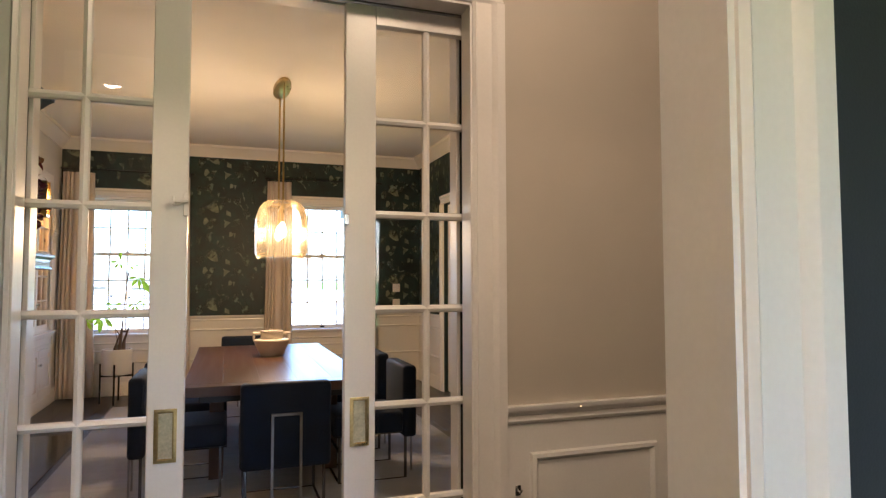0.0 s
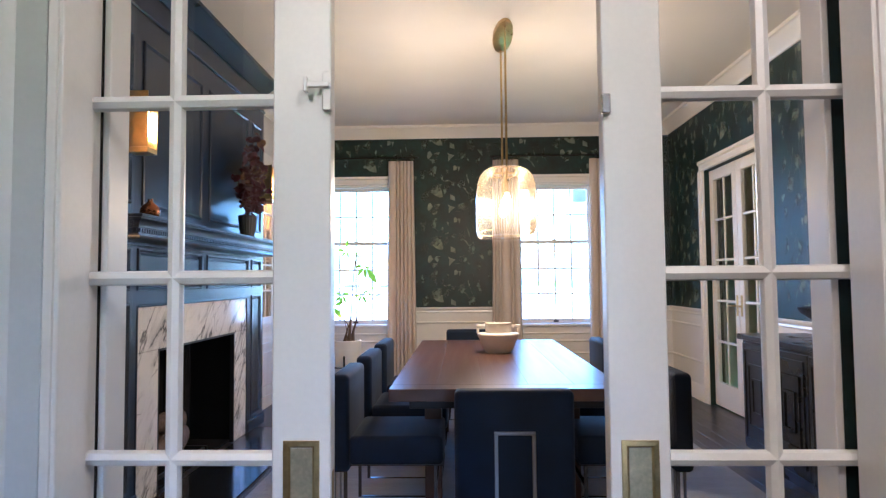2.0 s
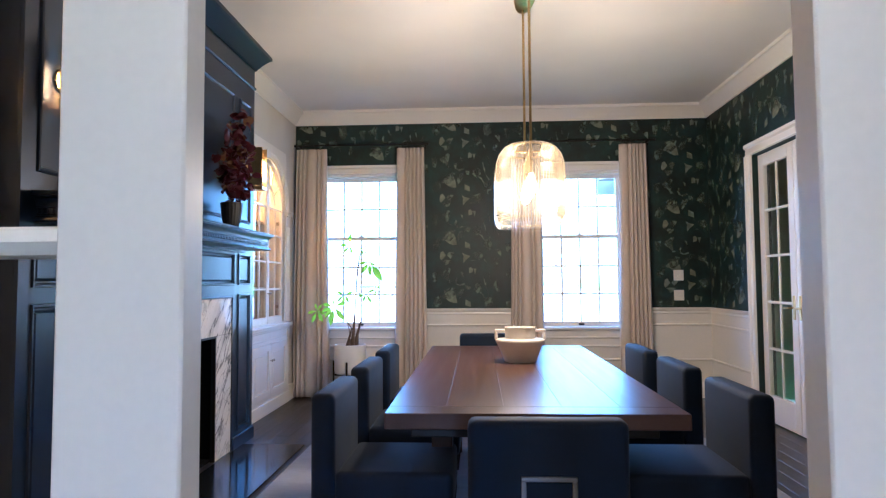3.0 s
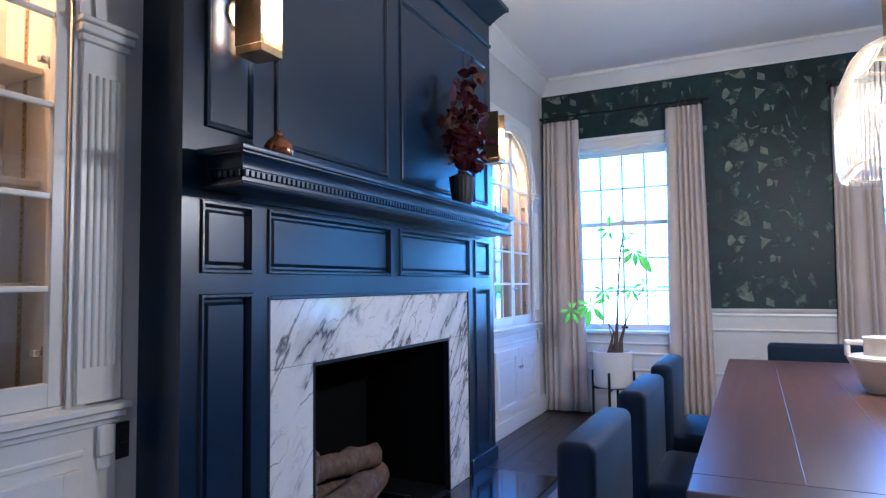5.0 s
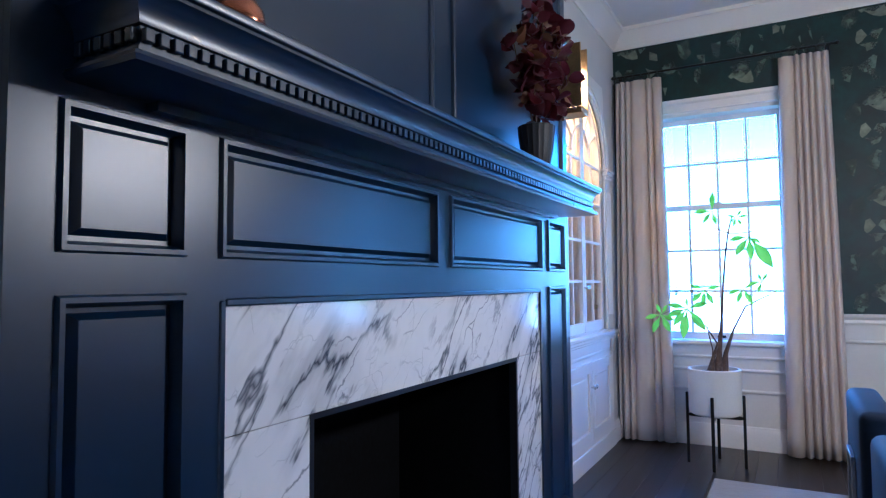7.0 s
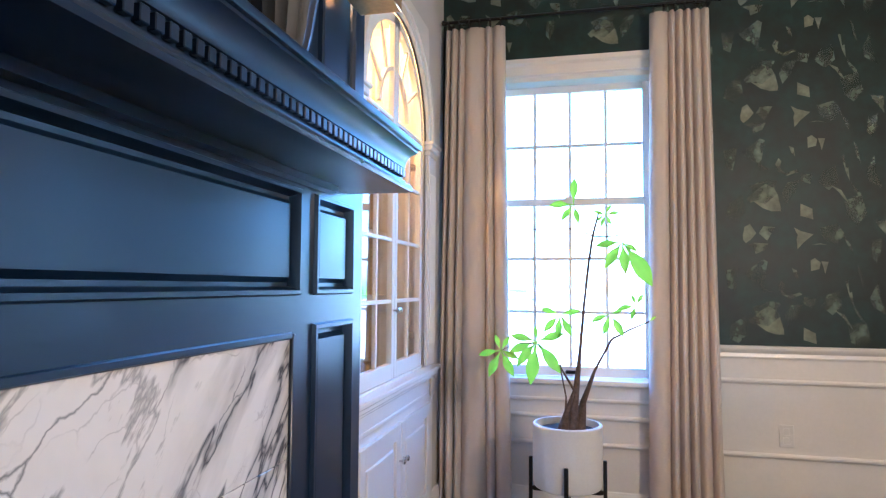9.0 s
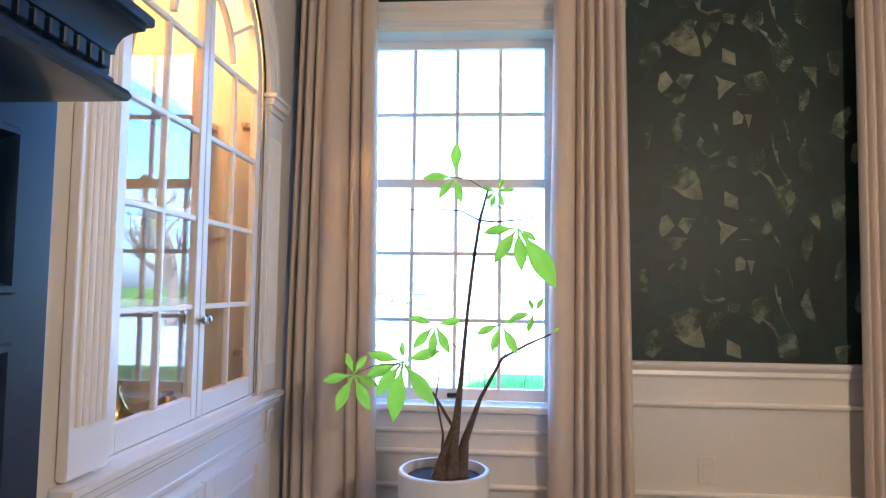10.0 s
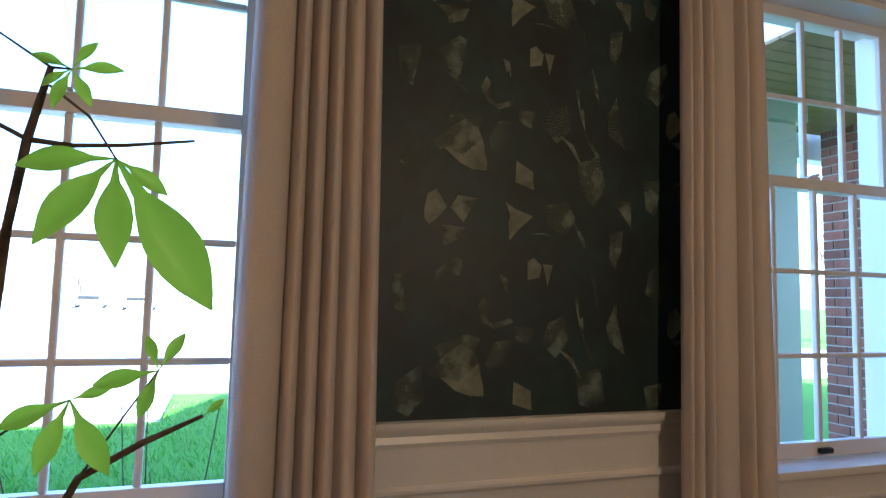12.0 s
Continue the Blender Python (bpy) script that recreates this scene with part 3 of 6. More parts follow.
hall_trim = thing("wainscot_hall", label="greige chair rail and picture-frame panels in the hall", category="wainscot", kind="structure")
for a, b in ((-2.6, OPEN0 - 0.13), (OPEN1 + 0.13, 3.2)):
    part("chair_rail", moulding(bmesh.new(), [(p, q + 0.875) for p, q in RAIL], (a, HALL_Y, 0), (b, HALL_Y, 0), (0, -1, 0)), TRIM, hall_trim, smooth=25)
    part("baseboard", moulding(bmesh.new(), BASE, (a, HALL_Y, 0), (b, HALL_Y, 0), (0, -1, 0)), TRIM, hall_trim, smooth=25)
    part("panel_sheet", boxes(((a, HALL_Y - 0.004, 0), (b, HALL_Y + 0.002, 0.88))), TRIM, hall_trim)
FRAME_PROF = [(0, 0), (0.006, 0.012), (0.02, 0.016), (0.03, 0.008), (0.034, 0)]
for a, b in ((1.13, 1.72), (1.86, 2.6), (-1.75, -0.9)):
    part("panel_frame", ring_frame(bmesh.new(), a, 0.25, b, 0.76, HALL_Y - 0.004, "-y", FRAME_PROF), TRIM, hall_trim, smooth=25)

# ---- pocket doors ----
ROWS_Z = (0.22, 0.59, 0.955, 1.32, 1.685, 2.05, 2.41)
LEAF_Y = 2.375


def french_leaf(name, edge, s, label):
    """A sliding leaf with two columns of six bevelled panes; edge: its meeting edge, s: the way it runs into its pocket."""
    leaf = thing(name, (edge, LEAF_Y, 0), label=label, category="door", group="pocket doors", kind="structure")
    W = 0.65
    x = lambda v: s * v
    t = 0.021
    part("stile", boxes(((x(0), -t, 0.01), (x(0.118), t, 2.50)), bevel=0.003), TRIM, leaf)
    part("stile", boxes(((x(W - 0.15), -t, 0.01), (x(W), t, 2.50)), bevel=0.003), TRIM, leaf)
    part("bottom_rail", boxes(((x(0.118), -t, 0.01), (x(W - 0.15), t, 0.205)), bevel=0.002), TRIM, leaf)
    part("top_rail", boxes(((x(0.118), -t, 2.425), (x(W - 0.15), t, 2.50)), bevel=0.002), TRIM, leaf)
    cols = ((0.118, 0.312), (0.338, W - 0.15))
    prof = [(0, -0.018), (0.012, -0.012), (0.015, -0.004), (0.015, 0.004), (0.012, 0.012), (0, 0.018), (-0.012, 0.012), (-0.015, 0.004), (-0.015, -0.004), (-0.012, -0.012)]
    part("muntin", moulding(bmesh.new(), [(a, b) for a, b in prof], (x(0.325), 0, 0.205), (x(0.325), 0, 2.425), (1, 0, 0)), TRIM, leaf, smooth=30)
    bar = mesh_of("muntin", moulding(bmesh.new(), [(b, a) for a, b in prof], (x(0.118), 0, 0), (x(W - 0.15), 0, 0), (0, 1, 0)), TRIM, 30)
    for z in ROWS_Z[1:-1]:
        piece("muntin", bar, leaf, (0, 0, z))
    w = cols[0][1] - cols[0][0]
    h = ROWS_Z[2] - ROWS_Z[1] - 0.03
    bm = bmesh.new()
    b = 0.018
    outer, inner = [(-w / 2, -h / 2), (w / 2, -h / 2), (w / 2, h / 2), (-w / 2, h / 2)], [(-w / 2 + b, -h / 2 + b), (w / 2 - b, -h / 2 + b), (w / 2 - b, h / 2 - b), (-w / 2 + b, h / 2 - b)]
    for y, q in ((-0.0015, -1), (0.0015, 1)):
        vo, vi = [bm.verts.new((u, y, v)) for u, v in outer], [bm.verts.new((u, y + q * 0.002, v)) for u, v in inner]
        bm.faces.new(vi)
        for i in range(4):
            bm.faces.new((vo[i], vo[(i + 1) % 4], vi[(i + 1) % 4], vi[i]))
    pane = mesh_of("pane", bm, GLASS)
    for a, c in cols:
        for z0, z1 in zip(ROWS_Z, ROWS_Z[1:]):
            piece("pane", pane, leaf, (x((a + c) / 2), 0, (z0 + z1) / 2)).visible_shadow = False
    pull = part("flush_pull", ring_frame(bmesh.new(), x(0.058) - 0.036, 0.815, x(0.058) + 0.036, 0.995, -t, "-y", [(0, 0), (0, 0.005), (0.010, 0.006), (0.014, 0.0014), (0.014, -0.0005)]), BRASS, leaf, "brass recessed flush pull")
    plate = part("pull_cup", boxes(((x(0.058) - 0.022, -t - 0.0012, 0.83), (x(0.058) + 0.022, -t - 0.0004, 0.98))), PALE_BRASS, pull)
    for u, z in ((-0.03, 0.821), (0.03, 0.821), (-0.03, 0.989), (0.03, 0.989)):
        part("screw", lathe(bmesh.new(), [(0.0035, 0), (0.0035, 0.001), (0.002, 0.0018)], steps=8, m=pose(x(0.058) + u, -t - 0.004, z, 90)), BRASS, pull)
    return leaf


leaf_l = french_leaf("door_1", -0.13, -1, "white sliding french door leaf with bevelled glass panes")
leaf_r = french_leaf("door_2", 0.42, 1, "white sliding french door leaf with brass flush pull")
part("latch", boxes(((-0.014, -0.036, 1.655), (0.004, -0.021, 1.735)), ((-0.05, -0.045, 1.70), (0.002, -0.036, 1.712)), ((-0.05, -0.05, 1.69), (-0.042, -0.036, 1.722)), bevel=0.002), TRIM, leaf_l, "white flip latch on the meeting edge")
part("strike", boxes(((-0.004, -0.034, 1.64), (0.014, -0.021, 1.68)), bevel=0.002), CHROME, leaf_r, "small latch strike")
part("edge_pull", boxes(((-0.0025, -0.008, 0.84), (0.001, 0.008, 0.93))), BRASS, leaf_l, "brass edge pull")

# ---- windows ----


def sash_window(name, c):
    win = thing(name, (c, Y1, 0), label="white double-hung window with divided panes, daylight behind", category="window", kind="structure")
    G = GLASS_HALF
    part("window_frame", boxes(((-G - 0.045, 0.0, SILL - 0.02), (-G - 0.02, 0.26, TOP)), ((G + 0.02, 0.0, SILL - 0.02), (G + 0.045, 0.26, TOP)), ((-G - 0.02, 0.0, TOP - 0.025), (G + 0.02, 0.26, TOP)), ((-G - 0.02, 0.0, SILL - 0.02), (G + 0.02, 0.26, SILL - 0.004))), TRIM, win)
    ch = mesh_of("casing", moulding(bmesh.new(), [(o, p * 0.75) for o, p in CASING], (-G - 0.13, 0, 0), (G + 0.13, 0, 0), (0, -1, 0)), TRIM, 25)
    piece("head_casing", ch, win, (0, 0, TOP))
    for sg in (-1, 1):
        bm = bmesh.new()
        ends = [[bm.verts.new((sg * (G + 0.028 + p * 0.75), -o, z)) for o, p in CASING] for z in (SILL, TOP)]
        for i in range(len(CASING)):
            bm.faces.new((ends[0][i], ends[0][(i + 1) % len(CASING)], ends[1][(i + 1) % len(CASING)], ends[1][i]))
        bm.faces.new(ends[0]), bm.faces.new(ends[1])
        part("side_casing", bm, TRIM, win, smooth=25)
    part("window_sill", boxes(((-G - 0.15, -0.055, SILL - 0.03), (G + 0.15, 0.081, SILL)), bevel=0.006, segments=2), TRIM, win)
    part("apron", boxes(((-G - 0.12, -0.016, SILL - 0.11), (G + 0.12, -0.0065, SILL - 0.03)), bevel=0.003), TRIM, win)
    mid = 1.79
    for nm, z0, z1, y, rows in (("upper_sash", mid - 0.02, TOP - 0.025, 0.12, 2), ("lower_sash", SILL, mid + 0.02, 0.082, 3)):
        sash = part(nm, boxes(((-G - 0.02, y, z0), (-G + 0.025, y + 0.034, z1)), ((G - 0.025, y, z0), (G + 0.02, y + 0.034, z1)),
                              ((-G + 0.025, y, z1 - 0.042), (G - 0.025, y + 0.034, z1)), ((-G + 0.025, y, z0), (G - 0.025, y + 0.034, z0 + (0.042 if rows == 2 else 0.055))), bevel=0.002), TRIM, win)
        a0, a1 = -G + 0.025, G - 0.025
        b0, b1 = z0 + (0.042 if rows == 2 else 0.055), z1 - 0.042
        pw, ph = (a1 - a0) / 4, (b1 - b0) / rows
        up = mesh_of("muntin", boxes(((-0.0095, y + 0.004, b0), (0.0095, y + 0.030, b1)), bevel=0.004), TRIM)
        for k in range(1, 4):
            piece("muntin", up, sash, (a0 + k * pw, 0, 0))
        across = mesh_of("muntin", boxes(((a0, y + 0.005, -0.0095), (a1, y + 0.029, 0.0095)), bevel=0.004), TRIM)
        for k in range(1, rows):
            piece("muntin", across, sash, (0, 0, b0 + k * ph))
        pm = mesh_of("pane", boxes(((-pw / 2, y + 0.0165, -ph / 2), (pw / 2, y + 0.0185, ph / 2))), GLASS)
        for k in range(4):
            for r in range(rows):
                piece("pane", pm, sash, (a0 + (k + 0.5) * pw, 0, b0 + (r + 0.5) * ph)).visible_shadow = False
    part("sash_lift", boxes(((-0.03, 0.06, SILL + 0.015), (0.03, 0.082, SILL + 0.035)), bevel=0.004), IRON, win, "dark metal sash lift")
    part("sash_lock", boxes(((-0.03, 0.085, mid + 0.02), (0.03, 0.11, mid + 0.032)), ((-0.008, 0.07, mid + 0.03), (0.008, 0.1, mid + 0.04)), bevel=0.003), TRIM, win)
    return win


for i, c in enumerate(WINDOWS):
    sash_window(f"window_{i + 1}", c)

# ---- fireplace ----
RX = FPX
RAISED = [(-0.004, 0.0005), (0.0, 0.010), (0.009, 0.010), (0.014, -0.004), (0.017, -0.019), (0.026, -0.0195), (0.038, -0.003), (0.041, -0.003), (0.041, -0.021), (0.0, -0.021)]
fp = thing("fireplace", (0, 0, 0), label="navy panelled fireplace surround with white veined marble", category="fireplace", kind="structure")
B0, B1 = 5.0, 6.31              # firebox
M0, M1, MT, FT = 4.72, 6.60, 1.182, 0.90
FRIEZE, SIDES = ((4.39, 4.63), (4.715, 5.62), (5.712, 6.615), (6.70, 6.95)), ((4.39, 4.63), (6.70, 6.95))
for a, c in (((X0 - 0.1, FP0, 0), (RX - 0.02, M0, H)), ((X0 - 0.1, M1, 0), (RX - 0.02, FP1, H)), ((X0 - 0.1, M0, MT), (RX - 0.02, M1, H))):
    part("breast", boxes((a, c)), NAVY, fp)
skin = wall_with_holes("panelled_face", "x", RX - 0.0195, 0.0195, FP0, FP1, 0, H, [(y0, y1, 1.272, 1.515) for y0, y1 in FRIEZE] + [(y0, y1, 0.13, 1.195) for y0, y1 in SIDES] + [(M0, M1, 0, MT)], NAVY, "", fp)
for k in ("category", "kind"):
    del skin[k]


def raised_panel(y0, y1, z0, z1, nm="panel"):
    p = part(nm, ring_frame(bmesh.new(), y0, z0, y1, z1, RX, "x", RAISED), NAVY, fp, smooth=20)
    part("field", boxes(((RX - 0.019, y0 + 0.039, z0 + 0.039), (RX - 0.0025, y1 - 0.039, z1 - 0.039))), NAVY, p)


for y0, y1 in FRIEZE:
    raised_panel(y0, y1, 1.272, 1.515, "frieze_panel")
for y0, y1 in SIDES:
    raised_panel(y0, y1, 0.13, 1.195, "side_panel")
for y0, y1 in ((4.40, 4.63), (4.75, 5.60), (5.73, 6.58), (6.70, 6.94)):
    part("upper_panel", ring_frame(bmesh.new(), y0, 1.77, y1, 2.77, RX, "x", [(0, 0), (0.004, 0.010), (0.012, 0.013), (0.022, 0.006), (0.026, 0)]), NAVY, fp, smooth=20)
for a, c in (((RX, FP0 - 0.01, 0), (RX + 0.018, M0, 0.10)), ((RX, M1, 0), (RX + 0.018, FP1 + 0.01, 0.10))):
    part("plinth", boxes((a, c), bevel=0.005), NAVY, fp)
for a, b in (((M0, 0, FT), (M1, 0, MT)), ((M0, 0, 0), (B0, 0, FT)), ((B1, 0, 0), (M1, 0, FT))):
    part("marble_slab", boxes(((RX - 0.04, a[0] + 0.0008, a[2] + 0.0008), (RX - 0.005, b[0] - 0.0008, b[2] - 0.0008)), bevel=0.001), MARBLE, fp, "polished white marble with grey veins")
for a, c in (((RX - 0.006, M0 - 0.004, 0.0), (RX + 0.004, M0 + 0.012, MT)), ((RX - 0.006, M1 - 0.012, 0.0), (RX + 0.004, M1 + 0.004, MT)), ((RX - 0.006, M0 + 0.012, MT - 0.012), (RX + 0.004, M1 - 0.012, MT + 0.004))):
    part("marble_edge", boxes((a, c), bevel=0.003), NAVY, fp)
for a, c in (((RX - 0.62, B0 - 0.02, 0), (RX - 0.60, B1 + 0.02, FT)), ((RX - 0.60, B0 - 0.02, 0), (RX - 0.04, B0, FT)), ((RX - 0.60, B1, 0), (RX - 0.04, B1 + 0.02, FT)), ((RX - 0.62, B0 - 0.02, FT), (RX - 0.04, B1 + 0.02, FT + 0.02)), ((RX - 0.60, B0, 0.002), (RX - 0.04, B1, 0.02))):
    part("firebox_lining", boxes((a, c)), SOOT, fp, "sooty black firebox lining")
for a, c in (((RX - 0.036, B0 - 0.001, 0), (RX - 0.004, B0 + 0.014, FT)), ((RX - 0.036, B1 - 0.014, 0), (RX - 0.004, B1 + 0.001, FT)), ((RX - 0.036, B0 + 0.014, FT - 0.014), (RX - 0.004, B1 - 0.014, FT + 0.001))):
    part("firebox_trim", boxes((a, c)), IRON, fp, "black metal trim of the firebox")
# mantel shelf: bead, dentil band, cove and slab, swept round three sides
ML0, ML1, MZ = 4.37, 6.95, 1.685
COURSES = [(0.0, 1.530), (0.030, 1.530), (0.030, 1.548), (0.172, 1.548), (0.182, 1.551), (0.186, 1.559), (0.182, 1.567), (0.172, 1.570), (0.168, 1.573), (0.168, 1.580), (0.162, 1.582), (0.162, 1.613), (0.168, 1.615),
           (0.168, 1.620), (0.170, 1.630), (0.175, 1.642), (0.183, 1.652), (0.192, 1.658), (0.196, 1.660), (0.196, 1.666), (0.203, 1.668), (0.205, 1.672), (0.205, 1.682), (0.202, MZ), (0.0, MZ)]
bm = bmesh.new()
rings = []
for d, z in COURSES:
    e = 0.205 - d
    rings.append([bm.verts.new(p) for p in ((RX - 0.002, ML0 + e, z), (RX + d, ML0 + e, z), (RX + d, ML1 - e, z), (RX - 0.002, ML1 - e, z))])
for a, b in zip(rings, rings[1:]):
    for k in range(3):
        bm.faces.new((a[k], a[k + 1], b[k + 1], b[k]))
mantel = part("mantel_shelf", bm, NAVY, fp, smooth=28)
dn = mesh_of("dentil", boxes(((0, -0.0085, 0), (0.012, 0.0085, 0.022)), bevel=0.0015), NAVY)
yy = ML0 + 0.053
while yy < ML1 - 0.045:
    piece("dentil", dn, mantel, (RX + 0.162, yy, 1.587))
    yy += 0.0262
for sgn, ye in ((-1, ML0 + 0.043), (1, ML1 - 0.043)):
    for k in range(6):
        piece("dentil", dn, mantel, (RX + 0.018 + 0.0262 * k, ye, 1.587), (0, 0, 90 * sgn))
# navy crown on the breast
part("breast_crown", moulding(bmesh.new(), [(o, u) for o, u in CROWN], (RX, FP0, 3.1), (RX, FP1, 3.1), (1, 0, 0), (1, 1)), NAVY, fp, smooth=25)
part("breast_crown", moulding(bmesh.new(), [(o, u) for o, u in CROWN], (X0, FP1, 3.1), (RX, FP1, 3.1), (0, 1, 0), (0, 1)), NAVY, fp, smooth=25)
part("breast_crown", moulding(bmesh.new(), [(o, u) for o, u in CROWN], (X0, FP0, 3.1), (RX, FP0, 3.1), (0, -1, 0), (0, 1)), NAVY, fp, smooth=25)
part("picture_mould", moulding(bmesh.new(), SMALL_RAIL, (RX, FP0, 2.93), (RX, FP1, 2.93), (1, 0, 0)), NAVY, fp, smooth=25)
hearth = new("hearth", mesh_of("hearth", boxes(((RX + 0.02, 4.55, 0.0), (RX + 0.52, 6.78, 0.012)), bevel=0.004), surf("black hearth stone", (0.012, 0.014, 0.017), 0.12, blot_amt=0.2)))
tagged(hearth, "polished black stone hearth slab flush with the floor", "hearth", kind="structure")

# ---- table and chairs ----
TX, TY0, TY1, TW, TH = 0.36, 4.41, 7.15, 1.24, 0.745
table = thing("dining_table", (TX, (TY0 + TY1) / 2, 0), label="long dark walnut dining table with breadboard ends", category="table")
L = TY1 - TY0
nb = 5
bw = TW / nb
bd = mesh_of("plank", boxes(((-bw / 2 + 0.0002, -L / 2 + 0.15, TH - 0.065), (bw / 2 - 0.0002, L / 2 - 0.15, TH)), bevel=0.0007), TABLE_WOOD)
for k in range(nb):
    piece("plank", bd, table, (-TW / 2 + (k + 0.5) * bw, 0, 0))
for sg in (-1, 1):
    part("breadboard_end", boxes(((-TW / 2, sg * (L / 2 - 0.149), TH - 0.065), (TW / 2, sg * L / 2, TH)), bevel=0.003), TABLE_WOOD, table)
part("apron", boxes(((-TW / 2 + 0.1, -L / 2 + 0.1, TH - 0.12), (TW / 2 - 0.1, L / 2 - 0.1, TH - 0.066)), bevel=0.003), IRON, table)
for sx in (-1, 1):
    for sy in (-1, 1):
        part("leg", boxes(((sx * 0.36, sy * 0.80, 0.0), (sx * 0.46, sy * 0.90, TH - 0.12)), bevel=0.006), TABLE_WOOD, table)


def chair_master():
    ch = thing("dining_chair", (TX, TY0 - 0.16, 0), label="midnight blue velvet dining chair with black iron sled frame", category="chair", group="chairs round the table")
    # faces +y; the back stands at -y
    part("seat", boxes(((-0.265, -0.20, 0.335), (0.265, 0.30, 0.49)), bevel=0.028, segments=3), VELVET, ch)
    bm = boxes(((-0.27, -0.30, 0.30), (0.27, -0.195, 0.815)), bevel=0.028, segments=3)
    part("backrest", bm, VELVET, ch)
    part("seat_piping", boxes(((-0.266, -0.19, 0.338), (0.266, 0.301, 0.344)), bevel=0.002), IRON, ch)
    r = 0.009
    for sx in (-1, 1):
        for y in (-0.22, 0.26):
            part("leg", boxes(((sx * 0.235 - r, y - r, 0), (sx * 0.235 + r, y + r, 0.337)), bevel=0.002), GUNMETAL, ch)
        part("runner", boxes(((sx * 0.235 - r, -0.211, 0.0), (sx * 0.235 + r, 0.251, 0.016)), bevel=0.002), GUNMETAL, ch)
    part("stretcher", boxes(((-0.226, 0.251, 0.0), (0.226, 0.269, 0.016)), bevel=0.002), GUNMETAL, ch)
    part("stretcher", boxes(((-0.226, 0.251, 0.22), (0.226, 0.269, 0.236)), bevel=0.002), GUNMETAL, ch)
    part("back_frame", boxes(((-0.092, -0.314, 0.0), (-0.076, -0.301, 0.62)), ((0.076, -0.314, 0.0), (0.092, -0.301, 0.62)), ((-0.092, -0.314, 0.62), (0.092, -0.301, 0.636)), bevel=0.002), STEEL, ch, "slim metal loop on the chair back")
    return ch


chair = chair_master()
for k, y in enumerate((4.72, 5.55, 6.38)):
    copy_thing(chair, pose(TX - TW / 2 - 0.02, y, 0, 0, 0, -90))
    copy_thing(chair, pose(TX + TW / 2 + 0.05, y, 0, 0, 0, 90))
copy_thing(chair, pose(TX - 0.13, TY1 + 0.16, 0, 0, 0, 180))
rug = new("rug", mesh_of("rug", boxes(((-1.2, 3.2, 0.0), (1.95, 8.05, 0.012)), bevel=0.005), RUG))
tagged(rug, "pale grey ribbed flat-woven rug under the table", "rug")


# ---- wallpaper print ----
CELL_U, CELL_V, UNIT = 0.83, 0.655, 0.00117


def shape(*pts):
    """An outline of the print, in units from the fan's middle."""
    return [(x * UNIT, y * UNIT) for x, y in pts]


FAN = shape((-75, 0), (-25, 45), (10, 67), (45, 45), (60, 15), (72, -40), (72, -62), (35, -62), (-5, -45), (-45, -12), (-58, -20))
FAN_LIT = shape((-45, -12), (5, -25), (55, 18), (70, -40), (70, -60), (35, -60), (-5, -45))
SQUARE = shape((152, -27), (200, -52), (203, -100), (150, -83))
DART = shape((122, -135), (150, -152), (202, -168), (160, -205), (135, -235), (132, -190), (137, -170))
PETAL = shape((-93, -170), (-85, -130), (-62, -117), (-50, -135), (-35, -160), (-60, -190), (-80, -205), (-92, -190))
WING = shape((-5, -128), (45, -133), (30, -160), (10, -195), (-25, -160))
TAIL = shape((-75, -210), (-40, -204), (15, -208), (0, -240), (-40, -255), (-45, -230))
BEAK = shape((187, -285), (205, -275), (228, -295), (222, -325), (188, -333))
SPUR = shape((230, -290), (260, -292), (245, -347), (238, -315))
ARC = shape((195, -215), (230, -209), (268, -219), (230, -213))
COMMA = shape((65, -375), (78, -390), (72, -410), (75, -430), (95, -445), (140, -430), (150, -440), (100, -458), (65, -440), (50, -405))
CHIP = shape((110, -320), (130, -330), (135, -370), (120, -355))
BLOCK = shape((155, -450), (205, -455), (195, -498), (155, -485))
FOAL = shape((-90, -340), (-50, -312), (-10, -280), (10, -290), (0, -350), (-10, -400), (25, -425), (-10, -432), (-30, -390), (-70, -370))
SMEAR = shape((-170, -330), (-110, -320), (-120, -380), (-130, -425), (-160, -410))
REED_A = shape((275, -505), (320, -530), (350, -590), (330, -570), (310, -540))
REED_B = shape((325, -380), (335, -370), (340, -430), (350, -425), (355, -490), (340, -450))
REED_C = shape((355, -490), (400, -550), (390, -560), (365, -520))
REED_D = shape((315, -160), (355, -220), (360, -260), (345, -230), (320, -180))
REED_E = shape((375, -310), (390, -340), (400, -410), (385, -380))
FLAG = shape((450, -105), (500, -110), (500, -190), (490, -170), (455, -125))
SHELL = shape((435, -200), (475, -190), (470, -240), (450, -295), (430, -270))
SAIL = shape((420, -450), (455, -380), (460, -450), (482, -525), (430, -490))
CLOUD_A = shape((230, -140), (300, -120), (330, -170), (290, -215), (240, -190))
CLOUD_B = shape((-150, -20), (-90, 20), (-80, -60), (-120, -110), (-165, -80))
CLOUD_C = shape((250, -440), (300, -420), (310, -490), (270, -530), (225, -490))
CLOUD_D = shape((20, -470), (60, -480), (40, -530), (-40, -540), (-60, -500))
CLOUD_E = shape((90, -30), (130, 20), (150, 80), (100, 70), (75, 20))
CLOUD_F = shape((330, -20), (400, 10), (420, -80), (380, -130), (340, -90))
CELL_PALE = (FAN_LIT, SQUARE, DART, PETAL, BEAK, SPUR)
CELL_DIM = (FAN, WING, TAIL, ARC, COMMA, CHIP, REED_B, REED_A, FLAG)
